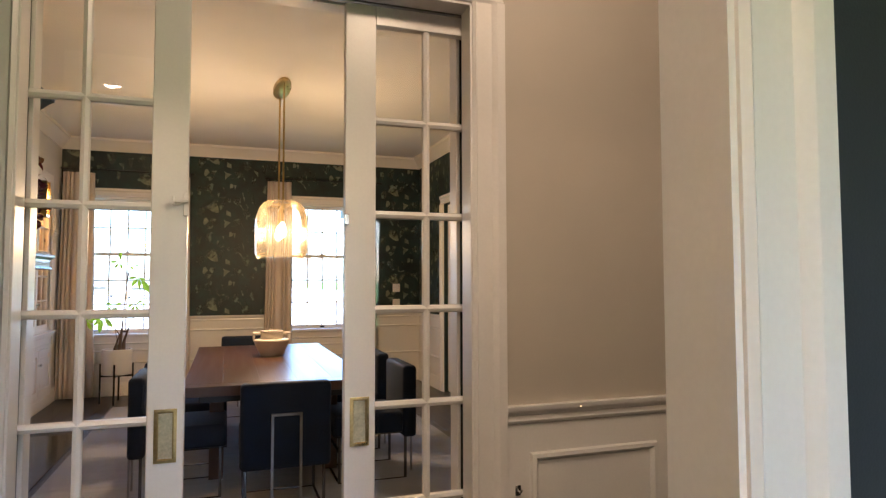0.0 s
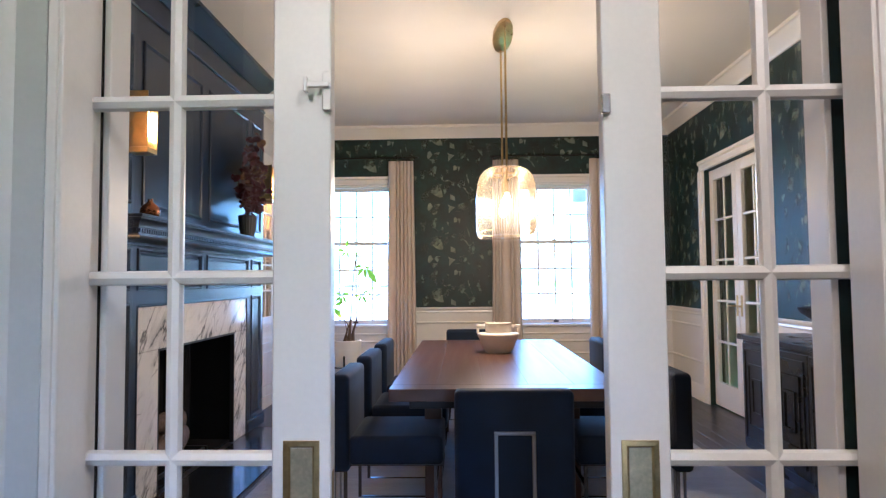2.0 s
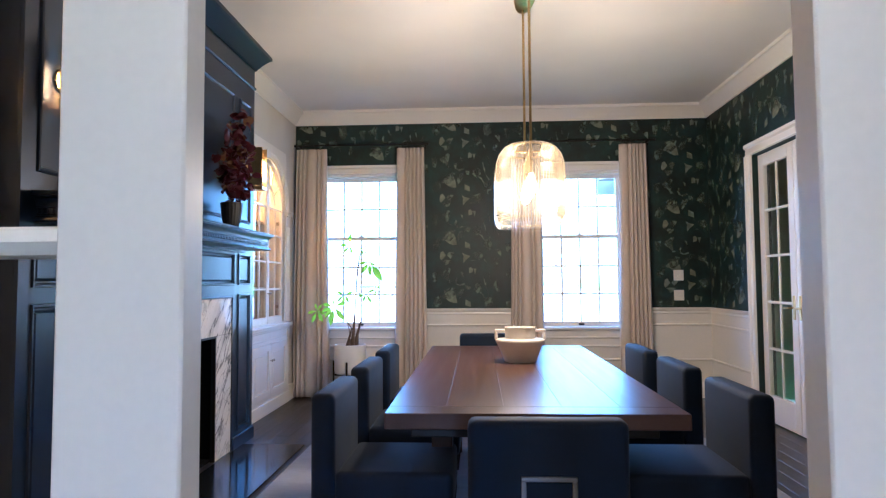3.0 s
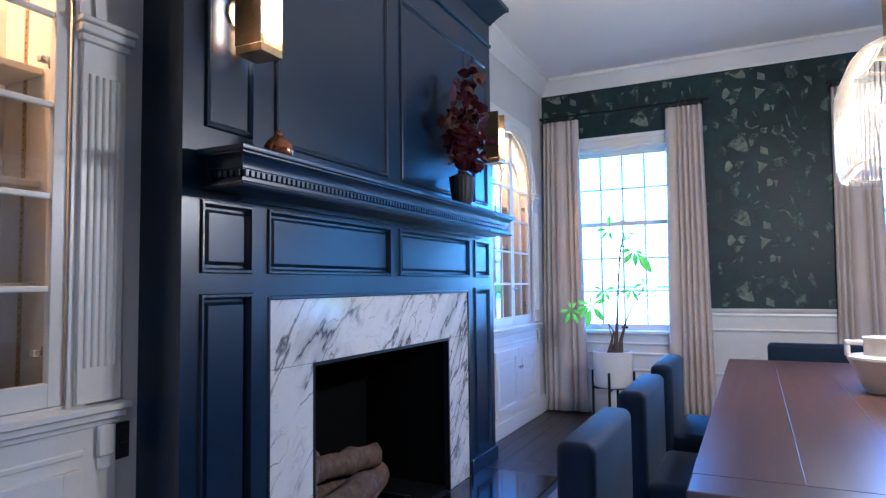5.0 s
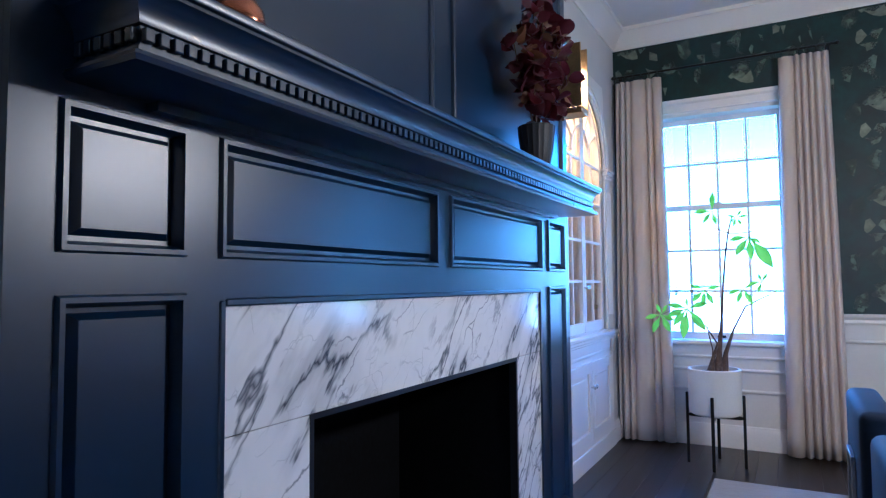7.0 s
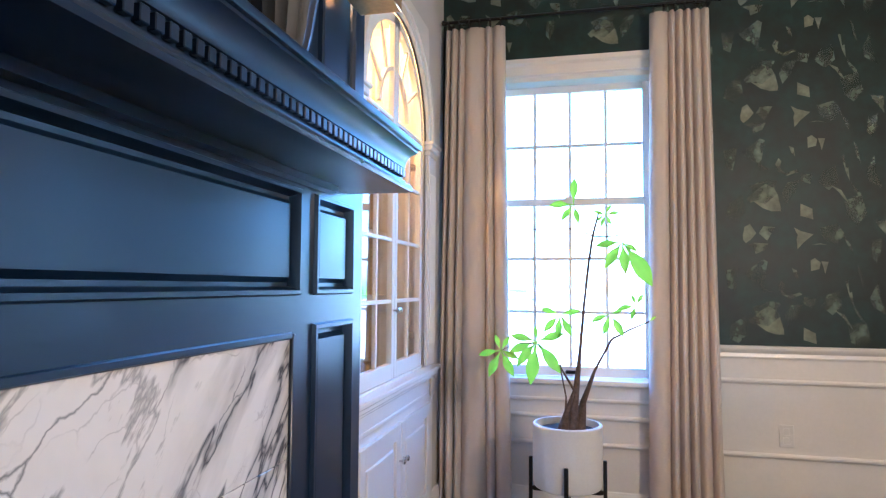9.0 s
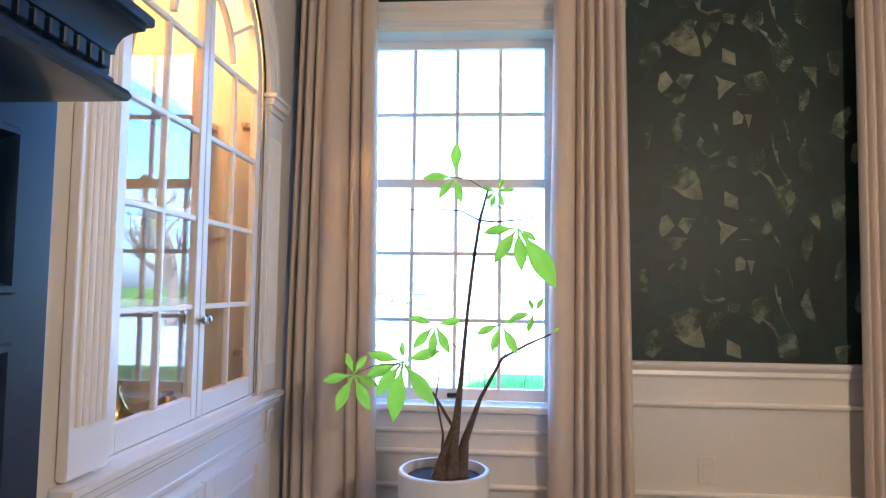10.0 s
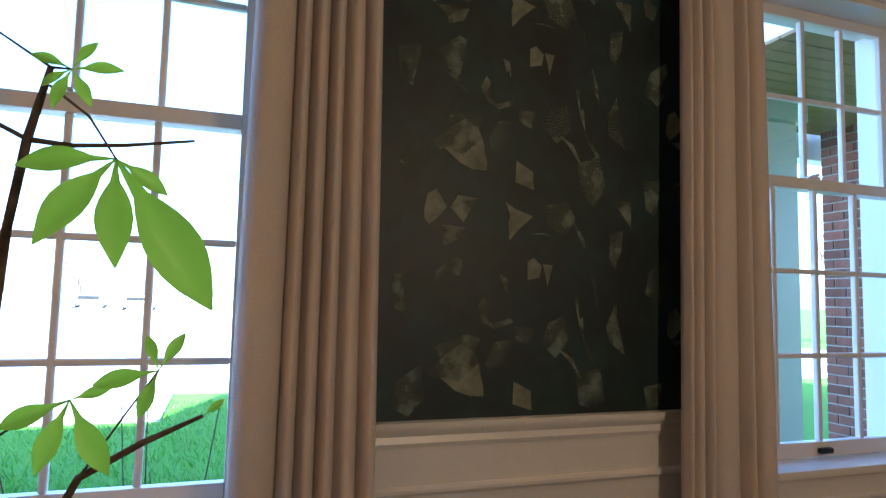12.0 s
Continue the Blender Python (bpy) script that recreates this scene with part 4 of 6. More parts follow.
CELL_SMOKE = (BLOCK, FOAL, SMEAR, REED_C, REED_D, REED_E, SHELL, SAIL, CLOUD_A, CLOUD_B, CLOUD_C, CLOUD_D, CLOUD_E, CLOUD_F)


def wallpaper_print(name, cell, parent, u0, u1, z0, z1, put, material, keep):
    """Flat printed shapes in a half-drop repeat, over one wall."""
    bm = bmesh.new()
    iu = math.floor((u0 + 0.19) / CELL_U) - 1
    while iu * CELL_U - 0.19 < u1 + CELL_U:
        for iv in range(-2, 4):
            for kk, pts in enumerate(cell):
                ring = [(iu * CELL_U - 0.19 + x, 1.772 + (iv - 0.5 * (iu % 2)) * CELL_V + z) for x, z in pts]
                ring = [(min(max(u, u0), u1), min(max(z, z0), z1)) for u, z in ring]
                wide, high = max(p[0] for p in ring) - min(p[0] for p in ring), max(p[1] for p in ring) - min(p[1] for p in ring)
                if wide > 0.008 and high > 0.004 and all(keep(*p) for p in ring):
                    bm.faces.new([bm.verts.new(put(*p, 0.00003 * kk)) for p in ring])
        iu += 1
    ob = part(name, bm, material, parent, smooth=None)
    ob["kind"] = "stuff"
    return ob


clear = lambda u, z: not any(c - 0.6 < u < c + 0.6 and z < 2.64 for c in WINDOWS)
for cell, mt, off in ((CELL_PALE, MOTIF_A, 0.0018), (CELL_DIM, MOTIF_B, 0.0012), (CELL_SMOKE, MOTIF_C, 0.0006)):
    wallpaper_print("wallpaper_print", cell, wall_windows, X0 + 0.02, X1 - 0.02, CAP + 0.01, 3.09, lambda u, z, e, o=off: (u, Y1 - o - e, z), mt, clear)
    wallpaper_print("wallpaper_print", cell, wall_right, Y0 + 0.02, Y1 - 0.02, CAP + 0.01, 3.09, lambda u, z, e, o=off: (X1 - o - e, u, z), mt, lambda u, z: not (RDOOR[0] - 0.2 < u < RDOOR[1] + 0.2 and z < 2.6))

# ---- curtains ----


def curtain(x0, x1, seed, label):
    """Groups of three narrow pinched folds with broad smooth cloth between."""
    rnd = random.Random(seed)
    W, top, rows, per = x1 - x0, 2.80, 20, 12
    n = 6
    cu = thing("curtain", ((x0 + x1) / 2, Y1 - 0.125, 0), label=label, category="curtain", group="window curtains")
    bm = bmesh.new()
    wide = [1.3, 1.5, 1.4, 4.0, 1.5, 3.0]
    if seed % 2 == 0:
        wide = [3.6, 1.4, 1.5, 1.4, 1.9, 1.5]
    wide = [w * rnd.uniform(0.85, 1.2) for w in wide]
    cut = [0.0]
    for w in wide:
        cut.append(cut[-1] + w)
    cut = [v / cut[-1] for v in cut]
    deep = [0.050 * rnd.uniform(0.8, 1.15) if w < 2 else 0.046 for w in wide]
    lean = [rnd.uniform(-0.012, 0.012) for _ in cut]
    cols = len(wide) * per
    grid = []
    for j in range(rows + 1):
        z = 0.015 + (top - 0.015) * j / rows
        f = 1 - j / rows
        line = []
        for i in range(cols + 1):
            k = min(i // per, len(wide) - 1)
            w = i / per - k
            a, b = cut[k] + lean[k] * f, cut[k + 1] + lean[k + 1] * f
            u = a * (1 - w) + b * w
            sharp = 2.0 if wide[k] < 2 else 3.0
            drift = noise.noise((seed * 7.1, u * 3.0, z * 0.8))
            pinch = 0.7 + 0.3 * min(1.0, 4.0 * f)
            y = 0.03 - deep[k] * pinch * (1 - abs(2 * w - 1) ** sharp) + 0.022 * drift * f + 0.012 * math.sin(6.0 * u + seed) * f
            x = (u - 0.5) * W * (0.86 + 0.18 * f) + 0.010 * drift * f
            line.append(bm.verts.new((x, y, z)))
        grid.append(line)
    for a, b in zip(grid, grid[1:]):
        for i in range(cols):
            bm.faces.new((a[i], a[i + 1], b[i + 1], b[i]))
    ob = part("cloth", bm, LINEN, cu, smooth=60)
    so = ob.modifiers.new("thickness", "SOLIDIFY")
    so.thickness = 0.003
    ring = mesh_of("curtain_ring", tube(bmesh.new(), [(0, 0.022 * math.cos(t), 0.022 * math.sin(t)) for t in [2 * math.pi * k / 14 for k in range(15)]], 0.003, 6), IRON, 40)
    for k in range(n):
        piece("curtain_ring", ring, cu, ((k + 0.5) / n * W * 0.9 - W * 0.45, 0, top + 0.018))
    return cu


for k, (a, b) in enumerate(((-1.955, -1.545), (-0.80, -0.44), (0.49, 0.86), (1.68, 2.03))):
    curtain(a, b, k + 3, "floor-length oatmeal linen curtain with pinch pleats, drawn open")
for c in WINDOWS:
    lo, hi = max(c - 0.80, X0 + 0.03), c + 0.80
    rod = thing("curtain_rod", (0, Y1 - 0.125, 2.84), label="thin dark metal curtain rod above the window", category="curtain rod", group="curtain rods")
    part("rod", tube(bmesh.new(), [(lo, 0, 0), (hi, 0, 0)], 0.009, 10), IRON, rod)
    for x in (lo, hi):
        part("finial", lathe(bmesh.new(), [(0.004, -0.014), (0.013, -0.008), (0.016, 0), (0.013, 0.008), (0.004, 0.014)], steps=12, m=pose(x, 0, 0, 0, 90)), IRON, rod)
    for x in (lo + 0.03, hi - 0.05):
        part("bracket", boxes(((x - 0.006, -0.012, -0.012), (x + 0.006, 0.125, -0.009)), ((x - 0.015, 0.119, -0.04), (x + 0.015, 0.125, 0.03)), bevel=0.001), IRON, rod)

# ---- built-in arched cabinets ----


def arc_band(bm, r0, r1, x0, x1, cz, cy=0.0, a0=0.0, a1=180.0, n=24):
    """A band bent along an arc in the wall's plane."""
    rings = []
    for k in range(n + 1):
        a = radians(a0 + (a1 - a0) * k / n)
        rings.append([bm.verts.new((x, cy + r * math.cos(a), cz + r * math.sin(a))) for r, x in ((r0, x0), (r1, x0), (r1, x1), (r0, x1))])
    for p, q in zip(rings, rings[1:]):
        for i in range(4):
            bm.faces.new((p[i], p[(i + 1) % 4], q[(i + 1) % 4], q[i]))
    bm.faces.new(rings[0]), bm.faces.new(rings[-1])
    return bm


def built_in(c, label):
    """A recessed display cabinet with arched glass doors over a panelled base; local x stands off the wall."""
    cab = thing("built_in_cabinet", (X0, c, 0), label=label, category="cabinet", group="built-in cabinets")
    R, SP, Z0 = 0.48, 2.06, 0.875
    # face plate with the arched opening
    bm = bmesh.new()
    n = 32
    for x in (0.001, 0.012):
        arc = [(R * math.cos(math.pi * k / n), SP + R * math.sin(math.pi * k / n)) for k in range(n + 1)]
        rim = []
        for y, z in arc:
            k = min(0.54 / abs(y) if abs(y) > 1e-6 else 9e9, (2.69 - SP) / (z - SP) if z > SP + 1e-6 else 9e9)
            rim.append((y * k, SP + (z - SP) * k))
        va, vr = [bm.verts.new((x, *p)) for p in arc], [bm.verts.new((x, *p)) for p in rim]
        for i in range(n):
            bm.faces.new((va[i], va[i + 1], vr[i + 1], vr[i]))
        for sg, a in ((1, 0), (-1, n)):
            lo = [bm.verts.new((x, sg * R, 0.84)), bm.verts.new((x, sg * 0.54, 0.84))]
            bm.faces.new((va[a], vr[a], lo[1], lo[0]))
    part("face_plate", bm, TRIM, cab)
    # casing: arch moulding and fluted pilasters
    part("arch_moulding", arc_band(arc_band(bmesh.new(), R + 0.005, R + 0.05, 0.012, 0.03, SP), R + 0.05, R + 0.085, 0.004, 0.042, SP), TRIM, cab, smooth=30)
    for sg in (-1, 1):
        pil = part("pilaster", boxes(((0.001, sg * 0.50, 0.87), (0.026, sg * 0.65, SP - 0.07)), bevel=0.003), TRIM, cab)
        fl = mesh_of("reed", tube(bmesh.new(), [(0, 0, 0), (0, 0, SP - 1.15)], 0.008, 8), TRIM, 50)
        for k in range(5):
            piece("reed", fl, pil, (0.026, sg * (0.528 + 0.0235 * k), 0.98))
        part("pilaster_cap", boxes(((0.001, sg * 0.49, SP - 0.07), (0.034, sg * 0.66, SP - 0.045)), ((0.001, sg * 0.485, SP - 0.045), (0.045, sg * 0.67, SP - 0.015)), ((0.001, sg * 0.48, SP - 0.015), (0.055, sg * 0.675, SP + 0.005)), bevel=0.004), TRIM, cab)
    part("bottom_rail", boxes(((-0.05, -0.52, 0.84), (0.0009, 0.52, 0.873)), bevel=0.001), TRIM, cab)
    # recess
    part("carcass", boxes(((-0.44, -0.53, 0.80), (-0.42, 0.53, 2.74)), ((-0.42, -0.54, 0.80), (-0.16, -0.52, 2.74)), ((-0.42, 0.52, 0.80), (-0.16, 0.54, 2.74)), ((-0.42, -0.52, 2.72), (-0.16, 0.52, 2.74)), ((-0.42, -0.52, 0.80), (0.0, 0.52, 0.84))), CABINET_BACK, cab, "warm lit cabinet interior")
    sh = mesh_of("shelf", boxes(((-0.415, -0.518, -0.012), (-0.20, 0.518, 0.012)), bevel=0.003), CABINET_BACK)
    for z in (1.23, 1.56, 1.93):
        piece("shelf", sh, cab, (0, 0, z))
    for sg in (-1, 1):
        for x in (-0.30,):
            strip = part("shelf_standard", boxes(((x - 0.009, sg * 0.5195, 0.86), (x + 0.009, sg * 0.5165, 2.55))), BRASS, cab, "slotted metal shelf strip")
            bm = bmesh.new()
            for k in range(62):
                z = 0.90 + 0.026 * k
                box(bm, (x - 0.003, sg * 0.5167, z), (x + 0.003, sg * 0.5160, z + 0.005))
            part("slots", bm, BARK, strip)["kind"] = "stuff"
    # glass doors
    for sg in (-1, 1):
        y = lambda v: sg * v
        d = part("door", boxes(((-0.03, y(0.003), Z0), (-0.002, y(0.038), SP + R - 0.004)), ((-0.03, y(R - 0.048), Z0), (-0.002, y(R - 0.003), SP)), ((-0.03, y(0.038), Z0), (-0.002, y(R - 0.048), Z0 + 0.07)), bevel=0.002), TRIM, cab)
        a0, a1 = (4, 88) if sg > 0 else (92, 176)
        part("arched_rail", arc_band(bmesh.new(), R - 0.048, R - 0.003, -0.03, -0.002, SP, 0, 0 if sg > 0 else 90, 90 if sg > 0 else 180, 16), TRIM, d, smooth=30)
        m0, m1, zz0, zz1 = 0.038, R - 0.048, Z0 + 0.07, SP - 0.01
        rh = (zz1 - zz0) / 4
        bm = boxes(((-0.025, y((m0 + m1) / 2 - 0.009), zz0), (-0.006, y((m0 + m1) / 2 + 0.009), SP)), bevel=0.003)
        part("muntin", bm, TRIM, d)
        hb = mesh_of("muntin", boxes(((-0.0245, y(m0), -0.009), (-0.0065, y(m1), 0.009)), bevel=0.003), TRIM)
        for k in range(1, 5):
            piece("muntin", hb, d, (0, 0, zz0 + k * rh))
        part("muntin", arc_band(bmesh.new(), 0.205, 0.223, -0.025, -0.006, SP + 0.01, 0, a0, a1, 12), TRIM, d, smooth=30)
        for ang in (32, 62):
            aa = radians(ang)
            p0, p1 = Vector((-0.0155, y(0.214 * math.cos(aa)), SP + 0.214 * math.sin(aa))), Vector((-0.0155, y((R - 0.03) * math.cos(aa)), SP + (R - 0.03) * math.sin(aa)))
            part("muntin", tube(bmesh.new(), [p0, p1], 0.009, 6), TRIM, d)
        pw = (m1 - m0) / 2
        pm = mesh_of("pane", boxes(((-0.017, -pw / 2, -rh / 2), (-0.014, pw / 2, rh / 2))), GLASS)
        for k in range(4):
            for q in range(2):
                piece("pane", pm, d, (0, y(m0 + (q + 0.5) * pw), zz0 + (k + 0.5) * rh)).visible_shadow = False
        bm = bmesh.new()
        fan = [bm.verts.new((-0.0155, y((R - 0.03) * math.cos(radians(t * 9))), SP + (R - 0.03) * math.sin(radians(t * 9)))) for t in range(11)]
        bm.faces.new([bm.verts.new((-0.0155, 0, SP)), *fan])
        part("pane", bm, GLASS, d, smooth=None).visible_shadow = False
        part("knob", lathe(bmesh.new(), [(0.005, 0), (0.005, 0.012), (0.013, 0.018), (0.014, 0.026), (0.007, 0.031)], steps=14, m=pose(-0.002, y(0.02), 1.18, 0, 90)), CHROME, d, "small satin nickel knob")
        for z in (Z0 + 0.14, SP - 0.16):
            part("hinge", boxes(((-0.07, y(R - 0.03), z), (-0.03, y(R - 0.005), z + 0.035)), ((-0.06, y(R - 0.07), z + 0.008), (-0.035, y(R - 0.03), z + 0.027)), bevel=0.003), CHROME, d)
    # ledge and base
    led = part("ledge", boxes(((0.0, -0.67, 0.84), (0.06, 0.67, 0.862)), bevel=0.004), TRIM, cab)
    part("ledge_mould", boxes(((0.0, -0.66, 0.815), (0.045, 0.66, 0.84)), bevel=0.004), TRIM, led)
    part("ledge_mould", boxes(((0.0, -0.65, 0.795), (0.028, 0.65, 0.815)), bevel=0.004), TRIM, led)
    part("base_body", boxes(((0.0, -0.64, 0.0), (0.018, 0.64, 0.795))), TRIM, cab)
    part("plinth", boxes(((0.018, -0.645, 0), (0.032, 0.645, 0.12)), bevel=0.004), TRIM, cab)
    for sg in (-1, 1):
        y0, y1 = sorted((sg * 0.006, sg * 0.52))
        bd = part("base_door", boxes(((0.0185, y0, 0.17), (0.037, y0 + 0.06, 0.68)), ((0.0185, y1 - 0.06, 0.17), (0.037, y1, 0.68)), ((0.0185, y0 + 0.06, 0.17), (0.0368, y1 - 0.06, 0.235)), ((0.0185, y0 + 0.06, 0.615), (0.0368, y1 - 0.06, 0.68)), bevel=0.002), TRIM, cab)
        part("raised_panel", boxes(((0.0185, y0 + 0.062, 0.237), (0.024, y1 - 0.062, 0.613)), ((0.0185, y0 + 0.09, 0.265), (0.034, y1 - 0.09, 0.585)), bevel=0.0045), TRIM, bd)
        part("knob", lathe(bmesh.new(), [(0.005, 0), (0.005, 0.012), (0.013, 0.018), (0.014, 0.026), (0.007, 0.031)], steps=14, m=pose(0.036, sg * 0.028, 0.52, 0, 90)), CHROME, bd)
        part("corbel", boxes(((0.018, sg * 0.57, 0.70), (0.034, sg * 0.63, 0.795)), ((0.018, sg * 0.575, 0.66), (0.026, sg * 0.625, 0.70)), bevel=0.006), TRIM, cab)
    part("frieze_mould", boxes(((0.018, -0.53, 0.715), (0.026, 0.53, 0.735)), bevel=0.004), TRIM, cab)
    pk = part("puck_light", lathe(bmesh.new(), [(0.035, 0), (0.035, 0.012), (0.028, 0.014)], (-0.24, 0, 2.704), 16), CHROME, cab)
    part("lens", lathe(bmesh.new(), [(0.02, -0.002), (0.026, -0.0005)], (-0.24, 0, 2.704), 16), FILAMENT, pk)
    bulb_lamp("cabinet_light", (X0 - 0.24, c, 2.64), 1.9, (1.0, 0.42, 0.09), 0.03)
    return cab


built_in(CAB[0], "white built-in cabinet with arched glass doors, lit warm inside")
built_in(CAB[1], "white built-in cabinet with arched glass doors beside the fireplace")
DISH = surf("gold glazed ornament", (0.45, 0.30, 0.08), 0.25, metal=0.9, blot_amt=0.3)
for c, dy, z, h in ((CAB[0], -0.2, 1.942, 0.30), (CAB[0], -0.12, 0.84, 0.16), (CAB[0], 0.2, 0.84, 0.08)):
    orn = new("ornament", mesh_of("ornament", lathe(bmesh.new(), [(0.03, 0), (0.05, 0.1 * h), (0.06, 0.35 * h), (0.03, 0.7 * h), (0.018, 0.85 * h), (0.022, h)], steps=18), DISH, 50))
    orn.location = (X0 - 0.2, c + dy, z)
    tagged(orn, "small gold glazed ornament on the cabinet shelf", "ornament")

# ---- mantel things ----


def sconce(y):
    sc = thing("wall_sconce", (RX, y, 2.04), label="brass box wall sconce with lit glass cylinder on navy panelling", category="wall lamp", group="fireplace sconces")
    part("backplate", lathe(bmesh.new(), [(0.055, 0.0), (0.055, 0.012), (0.048, 0.016)], steps=24, m=pose(0.0, 0, 0.17, 0, 90)), BRASS, sc)
    part("arm", tube(bmesh.new(), [(0.012, 0, 0.17), (0.05, 0, 0.17)], 0.012, 10), BRASS, sc)
    part("bottom_plate", boxes(((0.045, -0.055, 0.0), (0.165, 0.055, 0.03)), bevel=0.002), BRASS, sc)
    part("back_bar", boxes(((0.045, -0.02, 0.03), (0.055, 0.02, 0.30)), bevel=0.002), BRASS, sc)
    for sg in (-1, 1):
        part("side_plate", boxes(((0.045, sg * 0.056 - 0.003, 0.03), (0.165, sg * 0.056 + 0.003, 0.345)), bevel=0.0015), BRASS, sc)
    g = part("glass_cylinder", lathe(bmesh.new(), [(0.042, 0.03), (0.042, 0.28), (0.039, 0.28), (0.039, 0.032)], (0.108, 0, 0), 24), LAMP_GLASS, sc, "clear glass cylinder shade")
    g.visible_shadow = False
    part("socket", lathe(bmesh.new(), [(0.016, 0.03), (0.016, 0.085)], (0.108, 0, 0), 14), BRASS, sc)
    bl = part("bulb", lathe(bmesh.new(), [(0.014, 0.085), (0.030, 0.10), (0.034, 0.13), (0.034, 0.22), (0.026, 0.25), (0.006, 0.26)], (0.108, 0, 0), 16), FILAMENT, sc, "lit warm bulb")
    bl.visible_shadow = False
    bulb_lamp("sconce_light", (RX + 0.108, y, 2.20), 0.16, (1.0, 0.50, 0.18), 0.03)
    return sc


sconce(4.55), sconce(6.82)

vase = new("bud_vase", mesh_of("bud_vase", lathe(bmesh.new(), [(0.03, 0), (0.048, 0.010), (0.056, 0.034), (0.053, 0.056), (0.040, 0.076), (0.022, 0.090), (0.013, 0.100), (0.015, 0.112)], steps=28), COPPER, 60))
vase.location = (RX + 0.10, 4.66, MZ)
tagged(vase, "squat copper-glazed bud vase on the mantel", "vase")

fv = thing("flower_vase", (RX + 0.11, 6.28, MZ), label="fluted black vase of burgundy eucalyptus leaves on the mantel", category="vase")
bm = bmesh.new()
prof = [(0.042, 0), (0.05, 0.01), (0.062, 0.06), (0.072, 0.13), (0.076, 0.18), (0.066, 0.185), (0.06, 0.12)]
rings = []
for r, z in prof:
    rings.append([bm.verts.new(((r + 0.003 * (k % 2)) * math.cos(2 * math.pi * k / 40), (r + 0.003 * (k % 2)) * math.sin(2 * math.pi * k / 40), z)) for k in range(40)])
for a, b in zip(rings, rings[1:]):
    for k in range(40):
        bm.faces.new((a[k], a[(k + 1) % 40], b[(k + 1) % 40], b[k]))
bm.faces.new(rings[0]), bm.faces.new(rings[-1])
part("vase", bm, BLACK_VASE, fv, "fluted matt black vase", 30)


def leaf_mesh(name, length, width, material, fold=0.18, round_tip=False, stalk=0.0):
    bm = bmesh.new()
    n = 9
    rows = []
    for k in range(n + 1):
        t = stalk + (1 - stalk) * k / n if k else 0.0
        e = (t - stalk) / (1 - stalk)
        w = width / 2 * (math.sin(math.pi * min(max(e, 0.001), 0.999)) ** 0.6 if round_tip else math.sin(math.pi * e ** 1.15) ** 0.95 + 0.0008) if 0 < k < n else 0.0012
        z = -0.25 * length * t * t
        rows.append([bm.verts.new((s * w, length * t, z + abs(s) * fold * w)) for s in (-1, -0.5, 0, 0.5, 1)])
    for a, b in zip(rows, rows[1:]):
        for i in range(4):
            bm.faces.new((a[i], a[i + 1], b[i + 1], b[i]))
    return mesh_of(name, bm, material, 60)


rnd = random.Random(5)
coin = leaf_mesh("leaf", 0.075, 0.066, RED_LEAF, 0.25, True)
pale_coin = leaf_mesh("leaf", 0.072, 0.06, OLIVE_LEAF, 0.25, True)
for k, (dx, dy, h) in enumerate(((0.03, 0.06, 0.66), (-0.02, 0.10, 0.58), (0.06, -0.04, 0.52), (0.04, -0.17, 0.40), (0.0, -0.26, 0.34), (0.02, 0.17, 0.46), (0.08, 0.04, 0.40), (0.03, -0.09, 0.55), (0.07, -0.20, 0.26), (0.09, 0.12, 0.26))):
    h *= 1.14
    pts = [Vector((0, 0, 0.12)), Vector((dx * 0.3, dy * 0.3, 0.12 + h * 0.35)), Vector((dx * 0.7, dy * 0.75, 0.12 + h * 0.7)), Vector((dx, dy, 0.12 + h))]
    part("stem", tube(bmesh.new(), pts, [0.004, 0.003, 0.0025, 0.0015], 6), BARK, fv)
    for j in range(22):
        t = 0.28 + 0.72 * j / 21
        s = t * 3
        i = min(int(s), 2)
        p = pts[i].lerp(pts[i + 1], s - i) + Vector((rnd.uniform(-0.03, 0.05), rnd.uniform(-0.055, 0.055), rnd.uniform(-0.02, 0.03)))
        lf = piece("leaf", pale_coin if rnd.random() < 0.16 else coin, fv)
        lf.matrix_basis = pose(p.x, p.y, p.z, rnd.uniform(-60, 80), rnd.uniform(-60, 60), rnd.uniform(0, 360)) @ Matrix.Scale(rnd.uniform(0.7, 1.25), 4)

logs = thing("gas_logs", (RX - 0.30, 5.5, 0.02), label="stack of weathered ceramic fire logs in the firebox", category="fire logs")
for k, (a, b, r) in enumerate((((-0.12, -0.28, 0.10), (0.02, 0.30, 0.09), 0.07), ((0.10, -0.38, 0.08), (0.12, 0.20, 0.13), 0.065), ((-0.02, -0.15, 0.22), (0.05, 0.32, 0.20), 0.055), ((0.12, -0.32, 0.21), (-0.08, -0.02, 0.24), 0.05), ((0.14, 0.02, 0.07), (0.02, 0.42, 0.10), 0.06))):
    a, b = Vector(a), Vector(b)
    pts = [a.lerp(b, t / 8) + Vector((noise.noise((k, t, 0)), noise.noise((k, t, 9)), noise.noise((k, t, 5)))) * 0.03 for t in range(9)]
    bm = tube(bmesh.new(), pts, [r * (0.85 + 0.3 * noise.noise((k * 3, t * 0.7, 1))) for t in range(9)], 14)
    for v in bm.verts:
        v.co += 0.012 * noise.noise_vector(v.co * 28)
    part("log", bm, LOG, logs, smooth=70)
part("grate", boxes(((-0.2, -0.42, 0.0), (0.2, -0.40, 0.03)), ((-0.2, 0.40, 0.0), (0.2, 0.42, 0.03)), ((0.17, -0.40, 0.005), (0.19, 0.40, 0.025)), bevel=0.002), IRON, logs)
logs.scale = (1.1, 1.1, 1.35)

